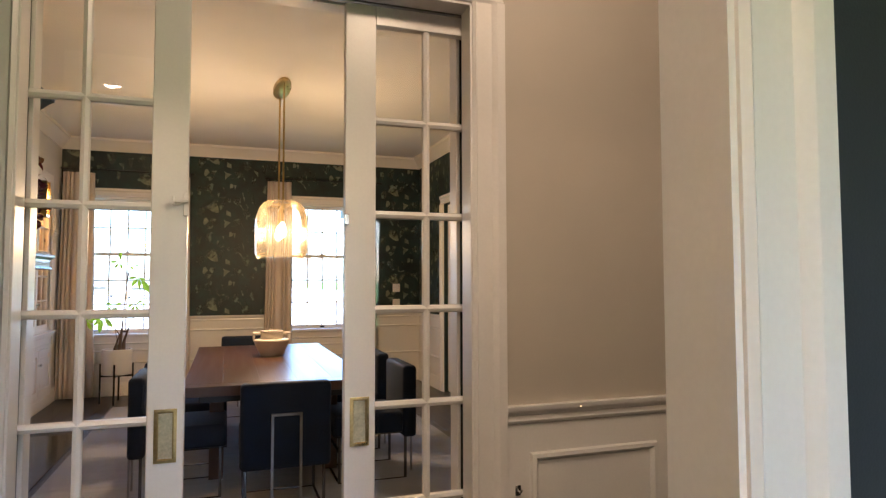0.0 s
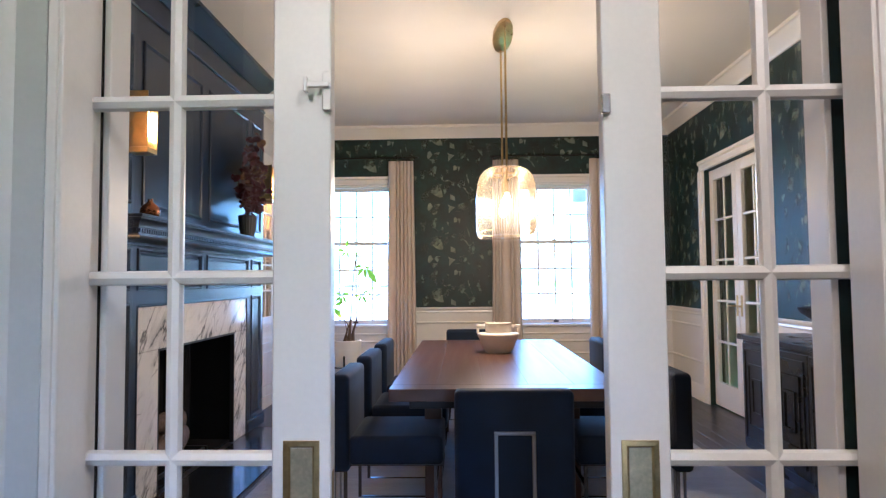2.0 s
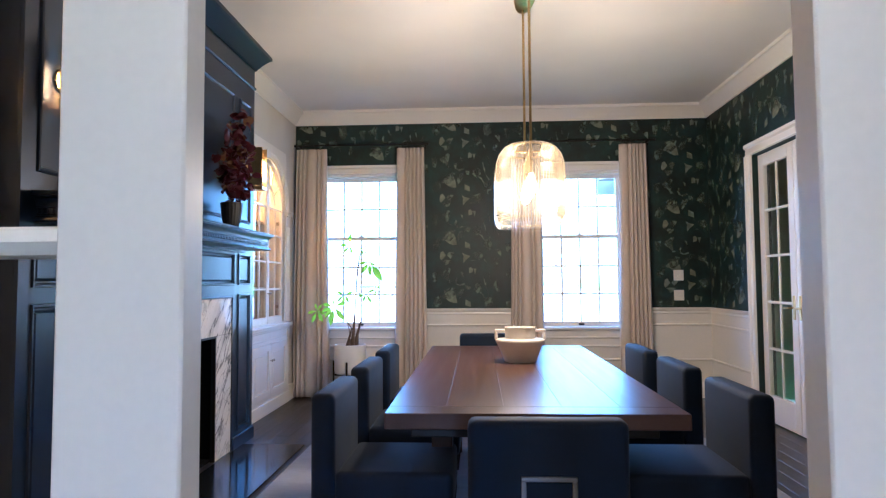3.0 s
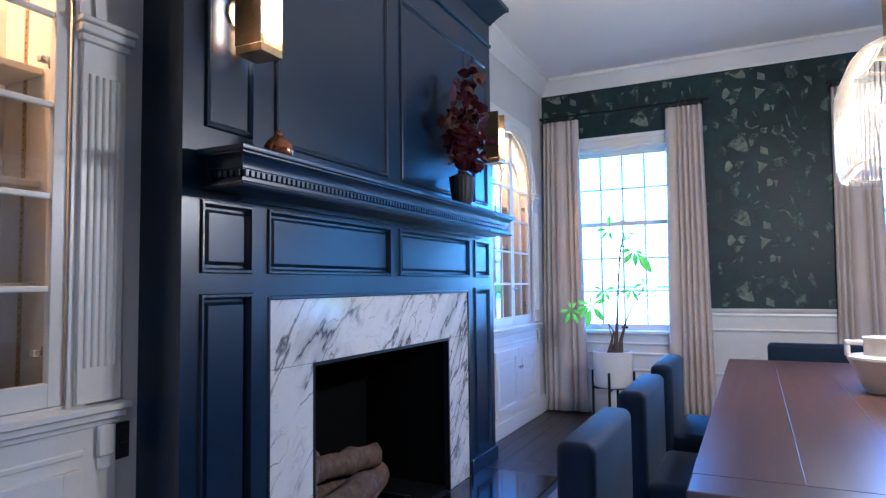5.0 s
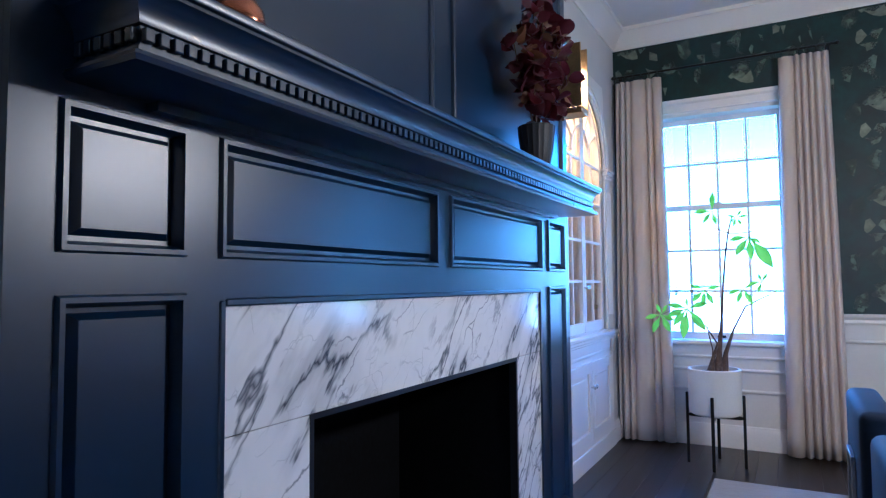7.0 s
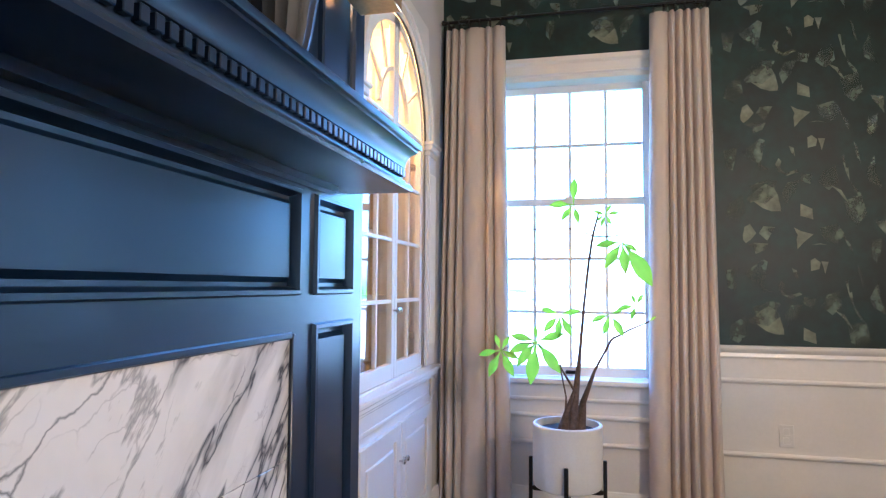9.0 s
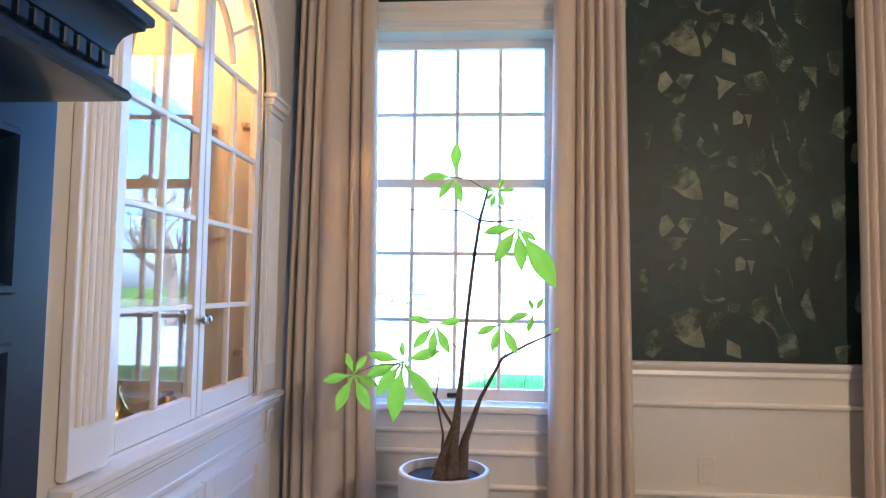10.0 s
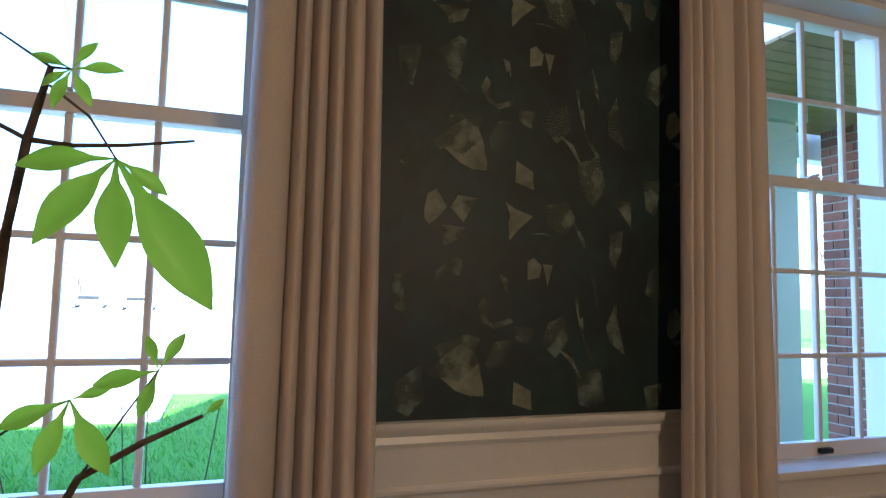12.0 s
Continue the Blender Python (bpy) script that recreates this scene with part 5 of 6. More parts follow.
# ---- on the table ----
bowl = thing("bowl", (0.41, 6.10, TH), label="cream stoneware bowl with square handles on the table", category="bowl")
part("body", lathe(bmesh.new(), [(0.115, 0), (0.12, 0.006), (0.155, 0.09), (0.188, 0.158), (0.186, 0.17), (0.178, 0.172), (0.115, 0.178), (0.117, 0.25), (0.12, 0.262), (0.108, 0.262), (0.104, 0.2)], steps=40), CERAMIC, bowl, smooth=35)
for sg in (-1, 1):
    part("handle", boxes(((sg * 0.115, -0.022, 0.222), (sg * 0.195, 0.022, 0.246)), ((sg * 0.172, -0.022, 0.168), (sg * 0.195, 0.022, 0.223)), bevel=0.006, segments=2), CERAMIC, bowl)

bowl.scale = (0.88, 0.88, 0.88)

# ---- pendant ----
PX, PY = 0.47, 6.0
pend = thing("pendant_lamp", (PX, PY, 0), label="oval pendant lamp of clear glass rods on brass stems, lit", category="pendant lamp")
A, Bh, PZ0, PZ1 = 0.215, 0.17, 1.65, 2.16


def stadium(t, off=0.0):
    """A point on the lamp's oval plan, t in 0..1, and the way out."""
    r = A + off
    seg = [2 * Bh, math.pi * A, 2 * Bh, math.pi * A]
    s = t * sum(seg)
    if s < seg[0]:
        return Vector((r, -Bh + s, 0)), Vector((1, 0, 0))
    s -= seg[0]
    if s < seg[1]:
        a = s / A
        return Vector((r * math.cos(a), Bh + r * math.sin(a), 0)), Vector((math.cos(a), math.sin(a), 0))
    s -= seg[1]
    if s < seg[2]:
        return Vector((-r, Bh - s, 0)), Vector((-1, 0, 0))
    a = math.pi + (s - seg[2]) / A
    return Vector((r * math.cos(a), -Bh + r * math.sin(a), 0)), Vector((math.cos(a), math.sin(a), 0))


part("canopy", lathe(bmesh.new(), [(0.07, -0.03), (0.075, -0.022), (0.075, 0.0)], steps=28, m=Matrix.Translation((0, 0, H)) @ Matrix.Diagonal((1.05, 4.4, 1, 1))), BRASS, pend, "oval brass canopy")
for y in (-0.25, 0.25):
    part("stem", tube(bmesh.new(), [(0, y, PZ1 - 0.06), (0, y, H - 0.02)], 0.0085, 10), BRASS, pend)
rod_mesh = mesh_of("glass_rod", tube(bmesh.new(), [(-0.135, 0, PZ1), (-0.095, 0, PZ1 - 0.006), (-0.055, 0, PZ1 - 0.027), (-0.022, 0, PZ1 - 0.068), (-0.004, 0, PZ1 - 0.125), (0, 0, PZ1 - 0.18), (0, 0, PZ0 + 0.06), (-0.012, 0, PZ0 + 0.015), (-0.03, 0, PZ0)], [0.0035, 0.005, 0.006, 0.0065, 0.007, 0.007, 0.007, 0.0065, 0.005], 7), ROD_GLASS, 60)
NR = 104
for k in range(NR):
    p, o = stadium((k + 0.5) / NR)
    rd = piece("glass_rod", rod_mesh, pend, (p.x, p.y, 0), (0, 0, math.degrees(math.atan2(o.y, o.x))))
    rd.visible_shadow = False
for z, off, rr in ((PZ1 - 0.006, -0.130, 0.005), (PZ0 + 0.03, -0.028, 0.003)):
    part("brass_ring", tube(bmesh.new(), [stadium(k / 60, off)[0] + Vector((0, 0, z)) for k in range(61)], rr, 6), BRASS, pend)
part("spine", boxes(((-0.012, -0.27, PZ1 - 0.06), (0.012, 0.27, PZ1 - 0.04)), ((-0.088, -0.008, PZ1 - 0.018), (0.088, 0.008, PZ1 - 0.006)), bevel=0.002), BRASS, pend)
for y in (-0.24, -0.08, 0.08, 0.24):
    part("lamp_holder", tube(bmesh.new(), [(0, y, PZ1 - 0.06), (0, y, PZ1 - 0.20)], 0.013, 10), BRASS, pend)
    bl = part("bulb", lathe(bmesh.new(), [(0.012, -0.02), (0.02, -0.045), (0.032, -0.09), (0.034, -0.115), (0.022, -0.145), (0.004, -0.155)], (0, y, PZ1 - 0.18), 14), FILAMENT, pend, "lit warm bulb")
    bl.visible_shadow = False
for y in (-0.18, 0.18):
    bulb_lamp("pendant_light", (PX, PY + y, PZ1 - 0.27), 2.9, WARM, 0.06)

# ---- plant ----
PLX, PLY = -1.215, 8.39
pot = thing("planter", (PLX, PLY, 0), label="white cylinder planter with a leafy money tree on black stand", category="plant")
part("pot", lathe(bmesh.new(), [(0.14, 0.335), (0.158, 0.345), (0.165, 0.37), (0.165, 0.632), (0.160, 0.637), (0.150, 0.637), (0.148, 0.60), (0.12, 0.595)], steps=40), POT_WHITE, pot, "smooth white ceramic pot", 40)
part("soil", lathe(bmesh.new(), [(0.147, 0.596), (0.14, 0.606), (0.06, 0.612)], steps=28), SOIL, pot)
st = part("stand", boxes(((-0.16, -0.011, 0.31), (0.16, 0.011, 0.332)), ((-0.011, -0.16, 0.309), (0.011, 0.16, 0.331)), bevel=0.003), IRON, pot, "black metal plant stand")
for a in (45, 135, 225, 315):
    m = pose(0, 0, 0, 0, 0, a - 45)
    bm = boxes(((0.166, -0.010, 0.0), (0.184, 0.010, 0.47)), ((0.15, -0.010, 0.312), (0.167, 0.010, 0.330)), bevel=0.003)
    bm.transform(m)
    part("leg", bm, IRON, st)
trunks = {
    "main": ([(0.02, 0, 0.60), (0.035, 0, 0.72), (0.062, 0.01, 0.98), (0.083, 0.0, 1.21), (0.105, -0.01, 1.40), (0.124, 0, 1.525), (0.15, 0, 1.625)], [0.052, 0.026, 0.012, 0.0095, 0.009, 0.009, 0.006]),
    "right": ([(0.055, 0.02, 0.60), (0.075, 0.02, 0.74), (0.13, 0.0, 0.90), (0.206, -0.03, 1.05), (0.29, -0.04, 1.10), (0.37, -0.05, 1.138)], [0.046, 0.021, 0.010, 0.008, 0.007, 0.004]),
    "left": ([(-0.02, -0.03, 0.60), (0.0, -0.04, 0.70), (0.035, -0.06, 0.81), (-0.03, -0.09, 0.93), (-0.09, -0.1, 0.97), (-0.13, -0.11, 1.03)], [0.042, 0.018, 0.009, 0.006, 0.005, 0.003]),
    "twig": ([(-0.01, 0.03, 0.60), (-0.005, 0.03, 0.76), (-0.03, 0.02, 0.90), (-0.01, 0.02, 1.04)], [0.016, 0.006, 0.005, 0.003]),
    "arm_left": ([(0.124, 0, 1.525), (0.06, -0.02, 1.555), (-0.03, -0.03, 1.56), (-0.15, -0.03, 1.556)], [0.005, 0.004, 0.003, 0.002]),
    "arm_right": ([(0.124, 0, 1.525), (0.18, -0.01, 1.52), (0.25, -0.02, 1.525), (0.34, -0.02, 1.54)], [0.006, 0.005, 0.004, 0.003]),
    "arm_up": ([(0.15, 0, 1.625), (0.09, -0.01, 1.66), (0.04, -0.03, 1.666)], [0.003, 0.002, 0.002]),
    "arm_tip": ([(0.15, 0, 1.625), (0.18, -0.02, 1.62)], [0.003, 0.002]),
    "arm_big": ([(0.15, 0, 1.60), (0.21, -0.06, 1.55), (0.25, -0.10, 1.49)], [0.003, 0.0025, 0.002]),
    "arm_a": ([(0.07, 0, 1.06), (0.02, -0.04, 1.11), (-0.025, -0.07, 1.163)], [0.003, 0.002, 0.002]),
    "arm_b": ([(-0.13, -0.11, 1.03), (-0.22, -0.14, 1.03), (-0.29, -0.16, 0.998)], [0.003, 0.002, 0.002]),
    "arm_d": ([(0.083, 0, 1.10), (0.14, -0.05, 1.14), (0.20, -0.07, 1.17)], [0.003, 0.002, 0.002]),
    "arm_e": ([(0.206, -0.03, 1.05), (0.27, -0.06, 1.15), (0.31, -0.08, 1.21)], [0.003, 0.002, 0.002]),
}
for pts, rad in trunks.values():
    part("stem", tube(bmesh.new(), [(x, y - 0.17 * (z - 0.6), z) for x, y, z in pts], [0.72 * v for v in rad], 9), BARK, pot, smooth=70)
blade = leaf_mesh("leaf", 0.15, 0.047, LEAF, 0.35, False, 0.16)


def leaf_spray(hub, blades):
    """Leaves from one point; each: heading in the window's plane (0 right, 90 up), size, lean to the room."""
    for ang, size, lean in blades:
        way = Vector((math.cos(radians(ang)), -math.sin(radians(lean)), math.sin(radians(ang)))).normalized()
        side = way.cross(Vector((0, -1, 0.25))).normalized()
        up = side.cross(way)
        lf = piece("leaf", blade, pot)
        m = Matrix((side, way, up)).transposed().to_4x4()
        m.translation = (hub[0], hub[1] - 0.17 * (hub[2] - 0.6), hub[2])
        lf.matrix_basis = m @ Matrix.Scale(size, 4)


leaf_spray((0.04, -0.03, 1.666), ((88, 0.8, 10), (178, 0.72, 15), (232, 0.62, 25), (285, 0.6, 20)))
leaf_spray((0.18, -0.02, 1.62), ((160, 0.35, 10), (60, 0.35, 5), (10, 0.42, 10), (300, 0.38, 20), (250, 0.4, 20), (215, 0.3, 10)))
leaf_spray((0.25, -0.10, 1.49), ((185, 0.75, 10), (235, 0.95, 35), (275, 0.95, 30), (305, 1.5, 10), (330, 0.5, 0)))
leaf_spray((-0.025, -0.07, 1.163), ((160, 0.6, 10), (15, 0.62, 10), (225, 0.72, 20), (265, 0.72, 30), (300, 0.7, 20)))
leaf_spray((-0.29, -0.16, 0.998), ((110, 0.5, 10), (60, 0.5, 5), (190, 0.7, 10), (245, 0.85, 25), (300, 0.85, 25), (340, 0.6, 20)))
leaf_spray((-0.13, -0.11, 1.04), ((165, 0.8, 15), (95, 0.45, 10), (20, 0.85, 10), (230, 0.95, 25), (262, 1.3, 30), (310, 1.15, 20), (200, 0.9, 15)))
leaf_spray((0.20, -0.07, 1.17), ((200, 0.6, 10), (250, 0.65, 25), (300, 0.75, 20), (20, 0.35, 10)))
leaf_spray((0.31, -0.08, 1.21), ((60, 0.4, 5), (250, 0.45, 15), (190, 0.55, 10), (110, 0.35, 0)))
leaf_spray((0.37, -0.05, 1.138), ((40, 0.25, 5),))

# ---- side wall: french doors and sideboard ----
sd = thing("side_door", (X1, (RDOOR[0] + RDOOR[1]) / 2, 0), label="white double french door with glass panes and brass handles", category="door", kind="structure")
hw = (RDOOR[1] - RDOOR[0]) / 2
for sg in (-1, 1):
    y = lambda v: sg * v
    lf = part("door_leaf", boxes(((0.05, y(0.003), 0.01), (0.09, y(0.10), 2.44)), ((0.05, y(hw - 0.10), 0.01), (0.09, y(hw - 0.005), 2.44)), ((0.05, y(0.10), 0.01), (0.09, y(hw - 0.10), 0.25)), ((0.05, y(0.10), 2.33), (0.09, y(hw - 0.10), 2.44)), bevel=0.003), TRIM, sd)
    for k in range(1, 5):
        part("muntin", boxes(((0.06, y(0.10), 0.25 + k * 0.416 - 0.012), (0.08, y(hw - 0.10), 0.25 + k * 0.416 + 0.012)), bevel=0.004), TRIM, lf)
    part("muntin", boxes(((0.061, y(hw / 2 - 0.012), 0.25), (0.079, y(hw / 2 + 0.012), 2.33)), bevel=0.004), TRIM, lf)
    part("pane", boxes(((0.068, y(0.10), 0.25), (0.072, y(hw - 0.10), 2.33))), GLASS, lf).visible_shadow = False
    part("door_handle", boxes(((0.044, y(0.03), 0.95), (0.05, y(0.07), 1.15)), ((0.0, y(0.045), 1.04), (0.044, y(0.058), 1.055)), ((-0.008, y(0.045), 1.04), (0.004, y(0.15), 1.055)), bevel=0.003), BRASS, lf, "brass lever handle")
closing = new("wall_side_room", mesh_of("wall_side_room", boxes(((X1 + 1.2, 5.5, 0), (X1 + 1.3, 8.8, H)), ((X1 + 0.16, 5.4, 0), (X1 + 1.3, 5.5, H)), ((X1 + 0.16, 8.8, 0), (X1 + 1.3, 8.9, H)), ((X1 + 0.16, 5.5, H - 0.1), (X1 + 1.2, 8.8, H))), PALE_WALL))
tagged(closing, "plain pale walls of the room beyond the side door", "wall", kind="structure")

EBONY = surf("black lacquered wood", (0.014, 0.015, 0.018), 0.28, grain=50, grain_amt=0.2, blot_amt=0.15, bump=0.06)
sb = thing("sideboard", (X1 - 0.27, 4.95, 0), label="black lacquered sideboard with geometric fretwork doors", category="sideboard")
part("body", boxes(((-0.23, -0.90, 0.08), (0.24, 0.90, 0.86)), bevel=0.004), EBONY, sb)
part("top", boxes(((-0.26, -0.93, 0.861), (0.25, 0.93, 0.90)), bevel=0.004), EBONY, sb)
part("plinth", boxes(((-0.20, -0.88, 0.0), (0.22, 0.88, 0.079))), EBONY, sb)
for k in range(4):
    y0 = -0.88 + k * 0.44
    dr = part("door", boxes(((-0.245, y0 + 0.006, 0.11), (-0.2305, y0 + 0.434, 0.84)), bevel=0.003), EBONY, sb)
    for q in range(3):
        part("fretwork", ring_frame(bmesh.new(), y0 + 0.04 + 0.055 * q, 0.15 + 0.1 * q, y0 + 0.40 - 0.055 * q, 0.80 - 0.1 * q, -0.245, "-x", [(0, 0), (0.0, 0.008), (0.016, 0.008), (0.016, 0)]), EBONY, dr)
fb = new("footed_bowl", mesh_of("footed_bowl", lathe(bmesh.new(), [(0.07, 0), (0.065, 0.02), (0.03, 0.05), (0.03, 0.12), (0.10, 0.14), (0.17, 0.19), (0.19, 0.225), (0.18, 0.225), (0.09, 0.16)], steps=32), BLACK_VASE, 50))
fb.location = (X1 - 0.30, 5.05, 0.90)
tagged(fb, "matt black footed bowl on the sideboard", "bowl")


def plate(name, m, material, label, wide=0.072, high=0.116, slots=2):
    ob = thing(name, (0, 0, 0), label=label, category="outlet")
    ob.matrix_basis = m
    part("cover", boxes(((-wide / 2, -0.006, -high / 2), (wide / 2, 0.0, high / 2)), bevel=0.003), material, ob)
    for k in range(slots):
        part("socket", boxes(((-0.017, -0.0085, -0.042 + 0.047 * k), (0.017, -0.0055, -0.006 + 0.047 * k)), bevel=0.003), material, ob)
    return ob


plate("outlet", pose(-0.11, Y1 - 0.007, 0.52), PLASTIC_WHITE, "white duplex outlet in the wainscot")
plate("outlet", pose(X0 + 0.001, 4.255, 0.73, 0, 0, 90), PLASTIC_BLACK, "black duplex outlet on the pale wall", 0.05)
plate("light_switch", pose(2.35, Y1 - 0.001, 1.34), PLASTIC_WHITE, "white double light switch on green wallpaper", 0.11, 0.116)
plate("light_switch", pose(2.35, Y1 - 0.001, 1.12), PLASTIC_WHITE, "white double light switch on green wallpaper", 0.11, 0.116)
db = thing("door_stop", (1.065, HALL_Y - 0.03, 0.63), label="small white coat hook on the door casing", category="hook")
part("plate", boxes(((-0.012, -0.004, -0.02), (0.012, 0.0, 0.02)), bevel=0.002), CHROME, db)
part("prong", tube(bmesh.new(), [(0, -0.003, 0.0), (0, -0.02, -0.005), (0.004, -0.028, 0.008)], 0.004, 8), CHROME, db)

# ---- hall lamp ----
hl = thing("ceiling_light", (0.85, 1.0, H), label="flush round ceiling light in the hall", category="ceiling light")
part("base", lathe(bmesh.new(), [(0.16, -0.02), (0.165, 0.0)], steps=28), BRASS, hl)
dm = part("diffuser", lathe(bmesh.new(), [(0.02, -0.085), (0.08, -0.075), (0.13, -0.05), (0.15, -0.021)], steps=28), glow("lit diffuser", (1.0, 0.8, 0.55), 1.5), hl)
dm.visible_shadow = False
bulb_lamp("hall_light", (0.85, 1.0, H - 0.14), 2.2, (1.0, 0.64, 0.38), 0.1)

# added fill lamp, out of view: evens the warm light on the hall wall
hl2 = copy_thing(hl, pose(-0.9, -0.9, H))
tagged(hl2, "added unseen ceiling light in the navy room, filling the hall")
bulb_lamp("navy_room_fill", (-0.9, -0.9, H - 0.14), 5.6, (1.0, 0.66, 0.40), 0.1)

# ---- unseen blocks above the house, added and sized to shade the near lawn ----
shade_blocks = new("wall_shade_blocks", mesh_of("wall_shade_blocks", boxes(((-16.0, -6.0, H + 0.2), (-4.6, Y1 + 0.26, 5.1)), ((-4.6, -6.0, H + 0.2), (9.0, Y1 + 0.26, 7.05))), PALE_WALL))
tagged(shade_blocks, "unseen plain blocks above the house that shade the near lawn", "wall", kind="structure")

# ---- outdoors ----
LAWN = surf("lawn grass", (0.085, 0.20, 0.018), 0.9, grain=30, grain_amt=0.4, blot=0.25, blot_amt=0.2, bump=0.5)
LAWN.node_tree.nodes["Principled BSDF"].inputs["Specular IOR Level"].default_value = 0.18
ground = new("ground", mesh_of("ground", boxes(((-900, -900, -1.0), (900, 900, -0.5))), LAWN))
tagged(ground, "bright green mown lawn", "ground", kind="structure")
SUNLIT_PALE = surf("sunlit lawn painted pale", (0.47, 0.48, 0.49), 0.9, grain=12, grain_amt=0.12, blot=0.4, blot_amt=0.1, bump=0.2)
# sunlit lawn as a pale slab: sun glare in the colour, stepped along the shadow edge
road = new("road", mesh_of("road", boxes(((-300, 17.2, -0.52), (-1.6, 800, -0.47)), ((-1.6, 19.9, -0.52), (24, 800, -0.47))), SUNLIT_PALE))
tagged(road, "sunlit far lawn painted pale beyond the shade edge", "road", kind="structure")


def grass_tufts():
    bm = bmesh.new()
    r = random.Random(8)
    for _ in range(26000):
        y = 9.4 + 9.5 * r.random() ** 1.5
        x = r.uniform(-1.6 - 0.42 * (y - 7), 0.4 + 0.1 * (y - 7))
        a, h, w = r.uniform(0, 6.28), r.uniform(0.03, 0.11), r.uniform(0.004, 0.009)
        c, s = math.cos(a), math.sin(a)
        lean = r.uniform(-0.06, 0.06)
        bm.faces.new([bm.verts.new(p) for p in ((x - w * c, y - w * s, -0.5), (x + w * c, y + w * s, -0.5), (x + lean, y + lean, -0.5 + h))])
    ob = new("grass", mesh_of("grass", bm, GRASS_BLADE))
    return tagged(ob, "long green grass blades near the house", "grass", kind="stuff")


grass_tufts()
TWIG = surf("grey brown twig bark", (0.16, 0.12, 0.09), 0.9, grain=20, grain_amt=0.3, bump=0.4)


bush = thing("bare_shrub", (-1.1, 10.0, -0.5), label="bare thin twigs of a shrub outside the window", category="shrub")
rb = random.Random(11)
for _ in range(22):
    x0 = rb.uniform(-0.9, 0.9)
    h = rb.uniform(0.9, 1.75)
    pts = [(x0 * 0.6, 0, 0), (x0 * 0.8 + rb.uniform(-0.05, 0.05), rb.uniform(-0.1, 0.1), h * 0.5), (x0 + rb.uniform(-0.15, 0.15), rb.uniform(-0.2, 0.2), h)]
    part("twig", tube(bmesh.new(), pts, [0.006, 0.004, 0.002], 5), TWIG, bush)


def bare_tree(x, y, h, seed):
    r = random.Random(seed)
    tr = thing("tree", (x, y, -0.5), label="bare spring tree with budding twigs beyond the lawn", category="tree", group="bare trees")
    limbs = bmesh.new()
    buds = bmesh.new()

    def grow(p, way, length, rad, level, bm):
        mid = p + way * length * 0.5 + Vector((r.uniform(-1, 1), r.uniform(-1, 1), 0)) * length * 0.06
        end = p + way * length
        tube(bm, [p, mid, end], [rad, rad * 0.82, rad * 0.62], 6 if level else 9)
        if level == 4:
            for _ in range(5):
                q = p.lerp(end, r.random()) + Vector((r.uniform(-1, 1), r.uniform(-1, 1), r.uniform(-1, 1))) * 0.12
                s = r.uniform(0.03, 0.06)
                buds.faces.new([buds.verts.new(q + Vector(v) * s) for v in ((1, 0, 0.3), (0, 1, -0.4), (-1, 0.2, 0.5))])
            return
        for k in range(3 if level else 5):
            turn = Vector((r.uniform(-1, 1), r.uniform(-1, 1), r.uniform(-0.1, 0.8))).normalized()
            grow(p.lerp(end, r.uniform(0.55, 1.0)), (way * 0.75 + turn * 0.75).normalized(), length * r.uniform(0.55, 0.75), rad * 0.55, level + 1, limbs)

    trunk = bmesh.new()
    grow(Vector((0, 0, 0)), Vector((0, 0, 1)), h * 0.36, h * 0.034, 0, trunk)
    part("trunk", trunk, TWIG, tr, smooth=60)
    part("limbs", limbs, TWIG, tr, smooth=60)
    part("crown", buds, LEAF, tr, smooth=None)
    return tr


for x, y, h, sd_ in ((-5.6, 84, 8.0, 1), (4.5, 80, 8.5, 2), (-17, 92, 9, 3), (11, 33, 8, 4), (21, 38, 10, 5), (-30, 60, 10, 6), (8, 62, 9, 7), (30, 30, 9, 8)):
    bare_tree(x, y, h, sd_)
CAR_PAINT = surf("grey car paint", (0.10, 0.11, 0.12), 0.25, metal=0.4, coat=0.6, bump=0.0)
CAR_WHITE = surf("silver car paint", (0.40, 0.41, 0.42), 0.25, metal=0.4, coat=0.6, bump=0.0)
RUBBER = surf("tyre rubber", (0.015, 0.015, 0.015), 0.8)
DARK_GLASS = surf("dark car glass", (0.01, 0.012, 0.014), 0.08, bump=0.0)


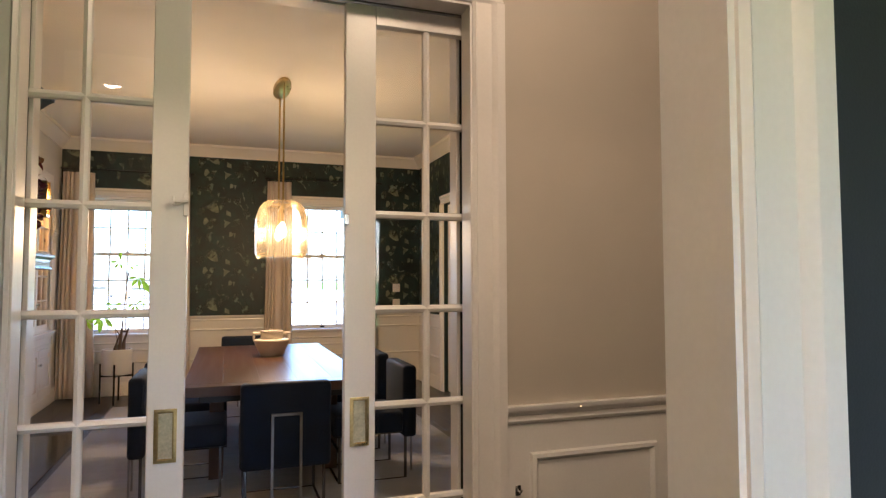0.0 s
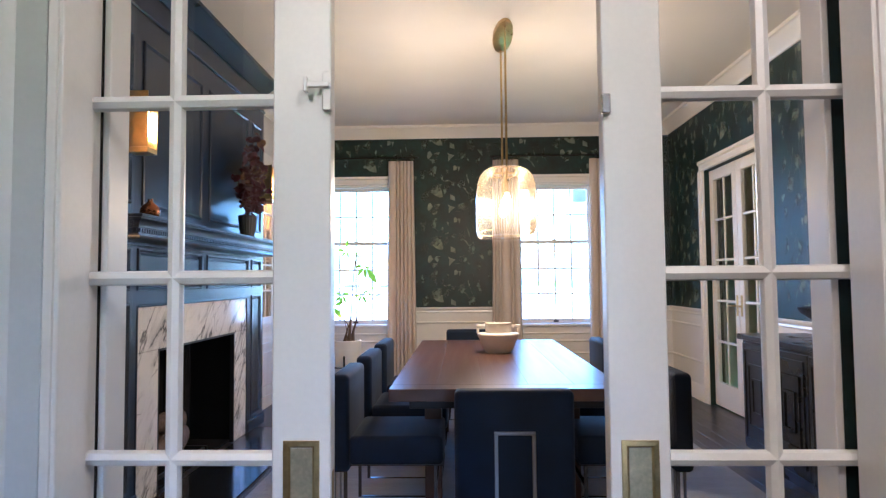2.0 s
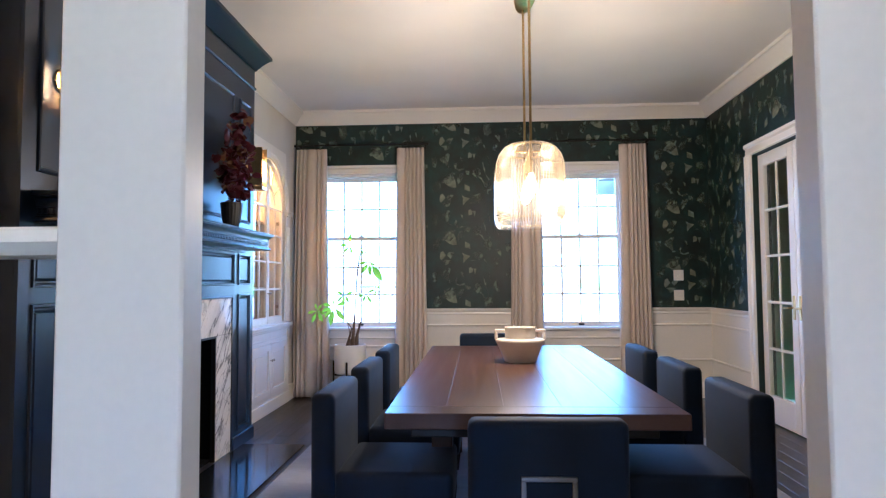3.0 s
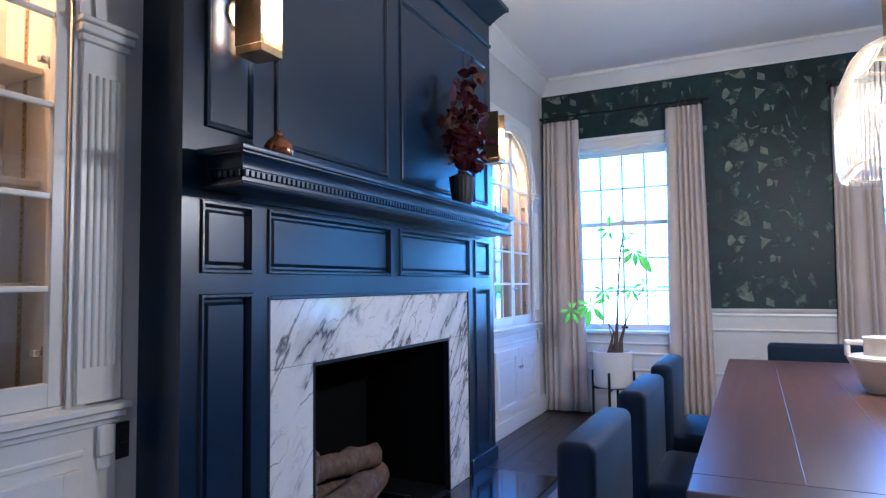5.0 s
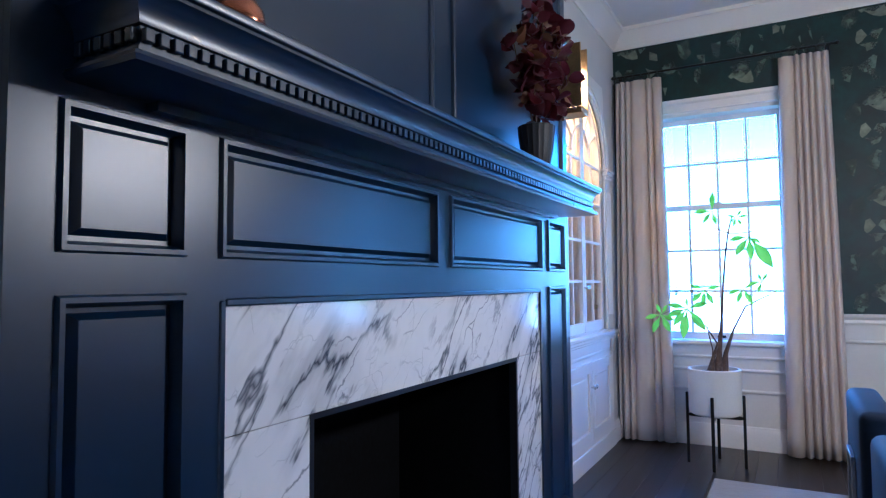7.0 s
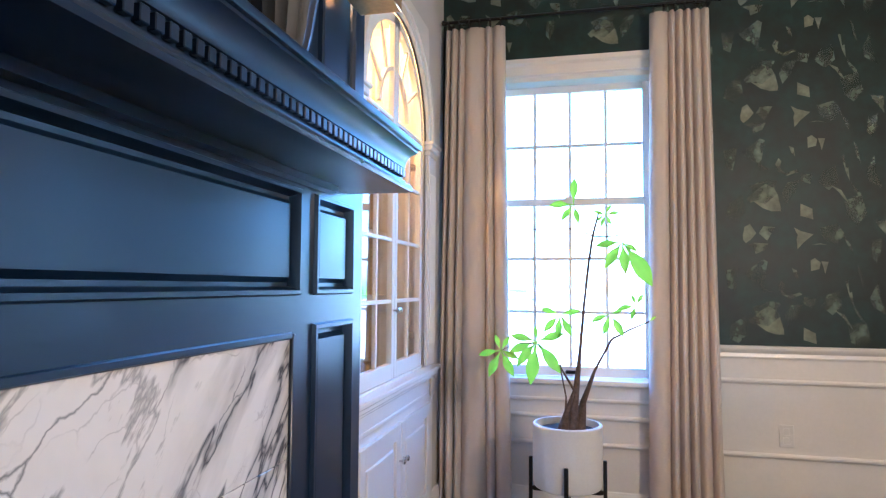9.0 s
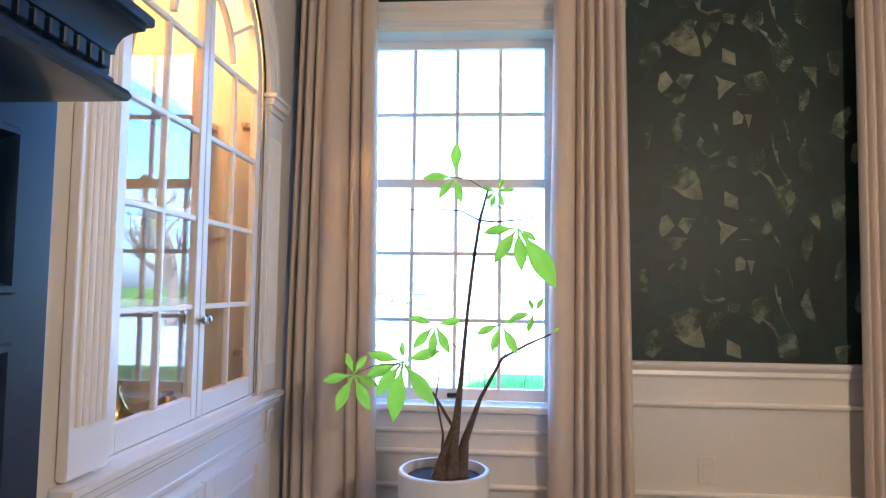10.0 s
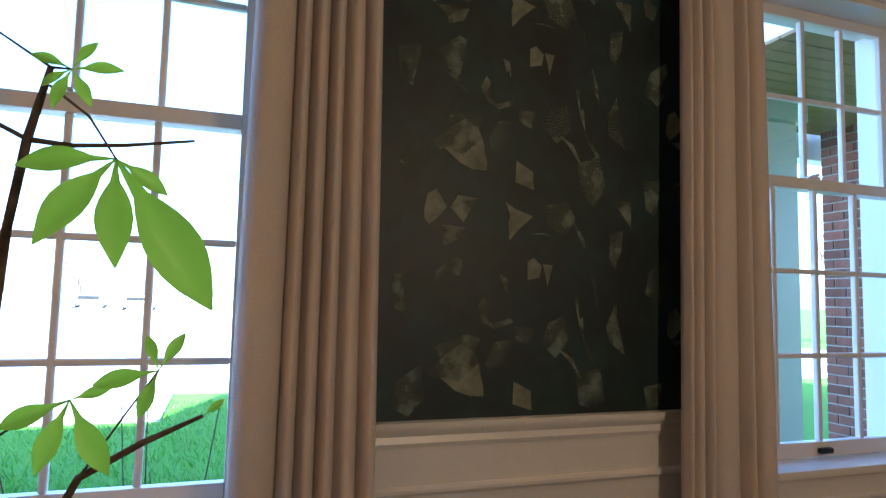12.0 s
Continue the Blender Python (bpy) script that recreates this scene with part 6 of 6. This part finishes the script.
def parked_car(x, y, paint, label):
    car = thing("parked_car", (x, y, -0.47), label=label, category="car", group="parked cars")
    bm = bmesh.new()
    side = [(-2.2, 0.35), (-2.25, 0.75), (-1.9, 0.95), (-1.2, 1.0), (-0.6, 1.45), (0.9, 1.48), (1.6, 1.02), (2.2, 0.95), (2.25, 0.4)]
    a, b = [bm.verts.new((u, -0.88, v)) for u, v in side], [bm.verts.new((u, 0.88, v)) for u, v in side]
    for i in range(len(side)):
        bm.faces.new((a[i], a[(i + 1) % len(side)], b[(i + 1) % len(side)], b[i]))
    bm.faces.new(a), bm.faces.new(b)
    bmesh.ops.bevel(bm, geom=list(bm.edges), offset=0.07, segments=2, affect="EDGES")
    part("body", bm, paint, car, smooth=50)
    for y0 in (-0.885, 0.885):
        part("side_window", boxes(((-0.95, y0 - 0.006, 1.03), (1.15, y0 + 0.006, 1.36)), bevel=0.004), DARK_GLASS, car)
        for u in (-1.4, 1.4):
            wh = part("wheel", lathe(bmesh.new(), [(0.33, -0.1), (0.34, -0.06), (0.34, 0.06), (0.33, 0.1)], steps=20, m=pose(u, y0 * 0.9, 0.34, 90)), RUBBER, car)
            part("rim", lathe(bmesh.new(), [(0.2, -0.105), (0.2, 0.105)], steps=14, m=pose(u, y0 * 0.9, 0.34, 90)), CHROME, wh)
    return car


parked_car(-15.2, 88, CAR_PAINT, "dark grey car parked far beyond the lawn")
parked_car(-9.3, 80, CAR_WHITE, "silver car parked far beyond the lawn")
# house front and porch seen through the far window
BRICK = surf("red brick", (0.27, 0.105, 0.065), 0.85, grain=50, grain_amt=0.2, blot=6, blot_amt=0.2, bump=0.4, per_piece=0.25)
MORTAR = surf("pale mortar", (0.50, 0.46, 0.40), 0.95, grain=80, grain_amt=0.15, bump=0.4)
SOFFIT = surf("tan soffit board", (0.42, 0.27, 0.14), 0.6, grain=30, grain_amt=0.2, bump=0.1, stretch=(0.5, 8, 1))
porch = thing("porch", (0, 0, 0), label="porch with brick pier, white columns and boarded soffit", category="porch", kind="structure")
pier = part("brick_pier", boxes(((3.71, 10.41, -0.5), (4.29, 10.99, 2.74))), MORTAR, porch, "red brick pier with pale mortar")
part("column", boxes(((2.62, 10.5, -0.2), (2.9, 10.78, 2.6)), ((2.57, 10.45, 2.6), (2.95, 10.83, 2.74)), ((2.57, 10.45, -0.5), (2.95, 10.83, -0.2)), bevel=0.01), TRIM, porch, "white square porch column")
part("pilaster", boxes(((4.30, 10.45, -0.5), (4.50, 10.95, 2.74)), bevel=0.008), TRIM, porch, "white pilaster beside the brick")
slat = mesh_of("soffit_board", boxes(((1.9, -0.058, 2.741), (7.0, 0.058, 2.765)), bevel=0.004), SOFFIT)
for k in range(15):
    piece("soffit_board", slat, porch, (0, 9.30 + 0.12 * k, 0))
part("beam", boxes(((1.9, 11.1, 2.55), (7.0, 11.25, 2.95)), bevel=0.006), TRIM, porch)
for x, z0, z1 in ((4.9, -0.5, 2.7),):
    part("column", boxes(((x + 0.6, 10.5, -0.5), (x + 0.88, 10.78, 2.74)), bevel=0.01), TRIM, porch)
brick_of = {n: mesh_of("brick", boxes(((-n / 2, -0.006, 0), (n / 2, 0.03, 0.064)), bevel=0.003), BRICK) for n in (0.184, 0.087)}
for k in range(43):
    z = -0.46 + k * 0.075
    u = 0.004
    for n in ((0.184, 0.184, 0.184) if k % 2 else (0.087, 0.184, 0.184, 0.087)):
        piece("brick", brick_of[n], pier, (3.706, 10.413 + u + n / 2, z), (0, 0, -90))
        if k >= 6:
            piece("brick", brick_of[n], pier, (3.713 + u + n / 2, 10.406, z))
        u += n + 0.0095
SHRUB = thing("shrub", (3.3, 12.6, -0.5), label="spiky green yucca plant by the porch", category="shrub")
r = random.Random(4)
spike = leaf_mesh("leaf", 0.6, 0.05, LEAF, 0.3)
for k in range(60):
    lf = piece("leaf", spike, SHRUB)
    lf.matrix_basis = pose(0, 0, 0.05, r.uniform(10, 85), 0, r.uniform(0, 360)) @ Matrix.Scale(r.uniform(0.7, 1.3), 4)

# ---- floor planks ----
pl = {}
for i, n in enumerate((1.3, 1.9, 2.4)):
    pl[i] = mesh_of("plank", boxes(((-0.0595, 0, -0.012), (0.0595, n - 0.002, 0.0)), bevel=0.0012), PLANK)
r = random.Random(2)
x = -2.0
while x < X1 + 0.05:
    y = -0.4 + r.uniform(-1.2, 0)
    while y < Y1:
        i = r.randrange(3)
        n = (1.3, 1.9, 2.4)[i]
        if y + n > 0.3:
            piece("plank", pl[i], floor, (x, min(y, Y1 + 0.25 - n), -0.0002 * r.random()))
        y += n
    x += 0.12
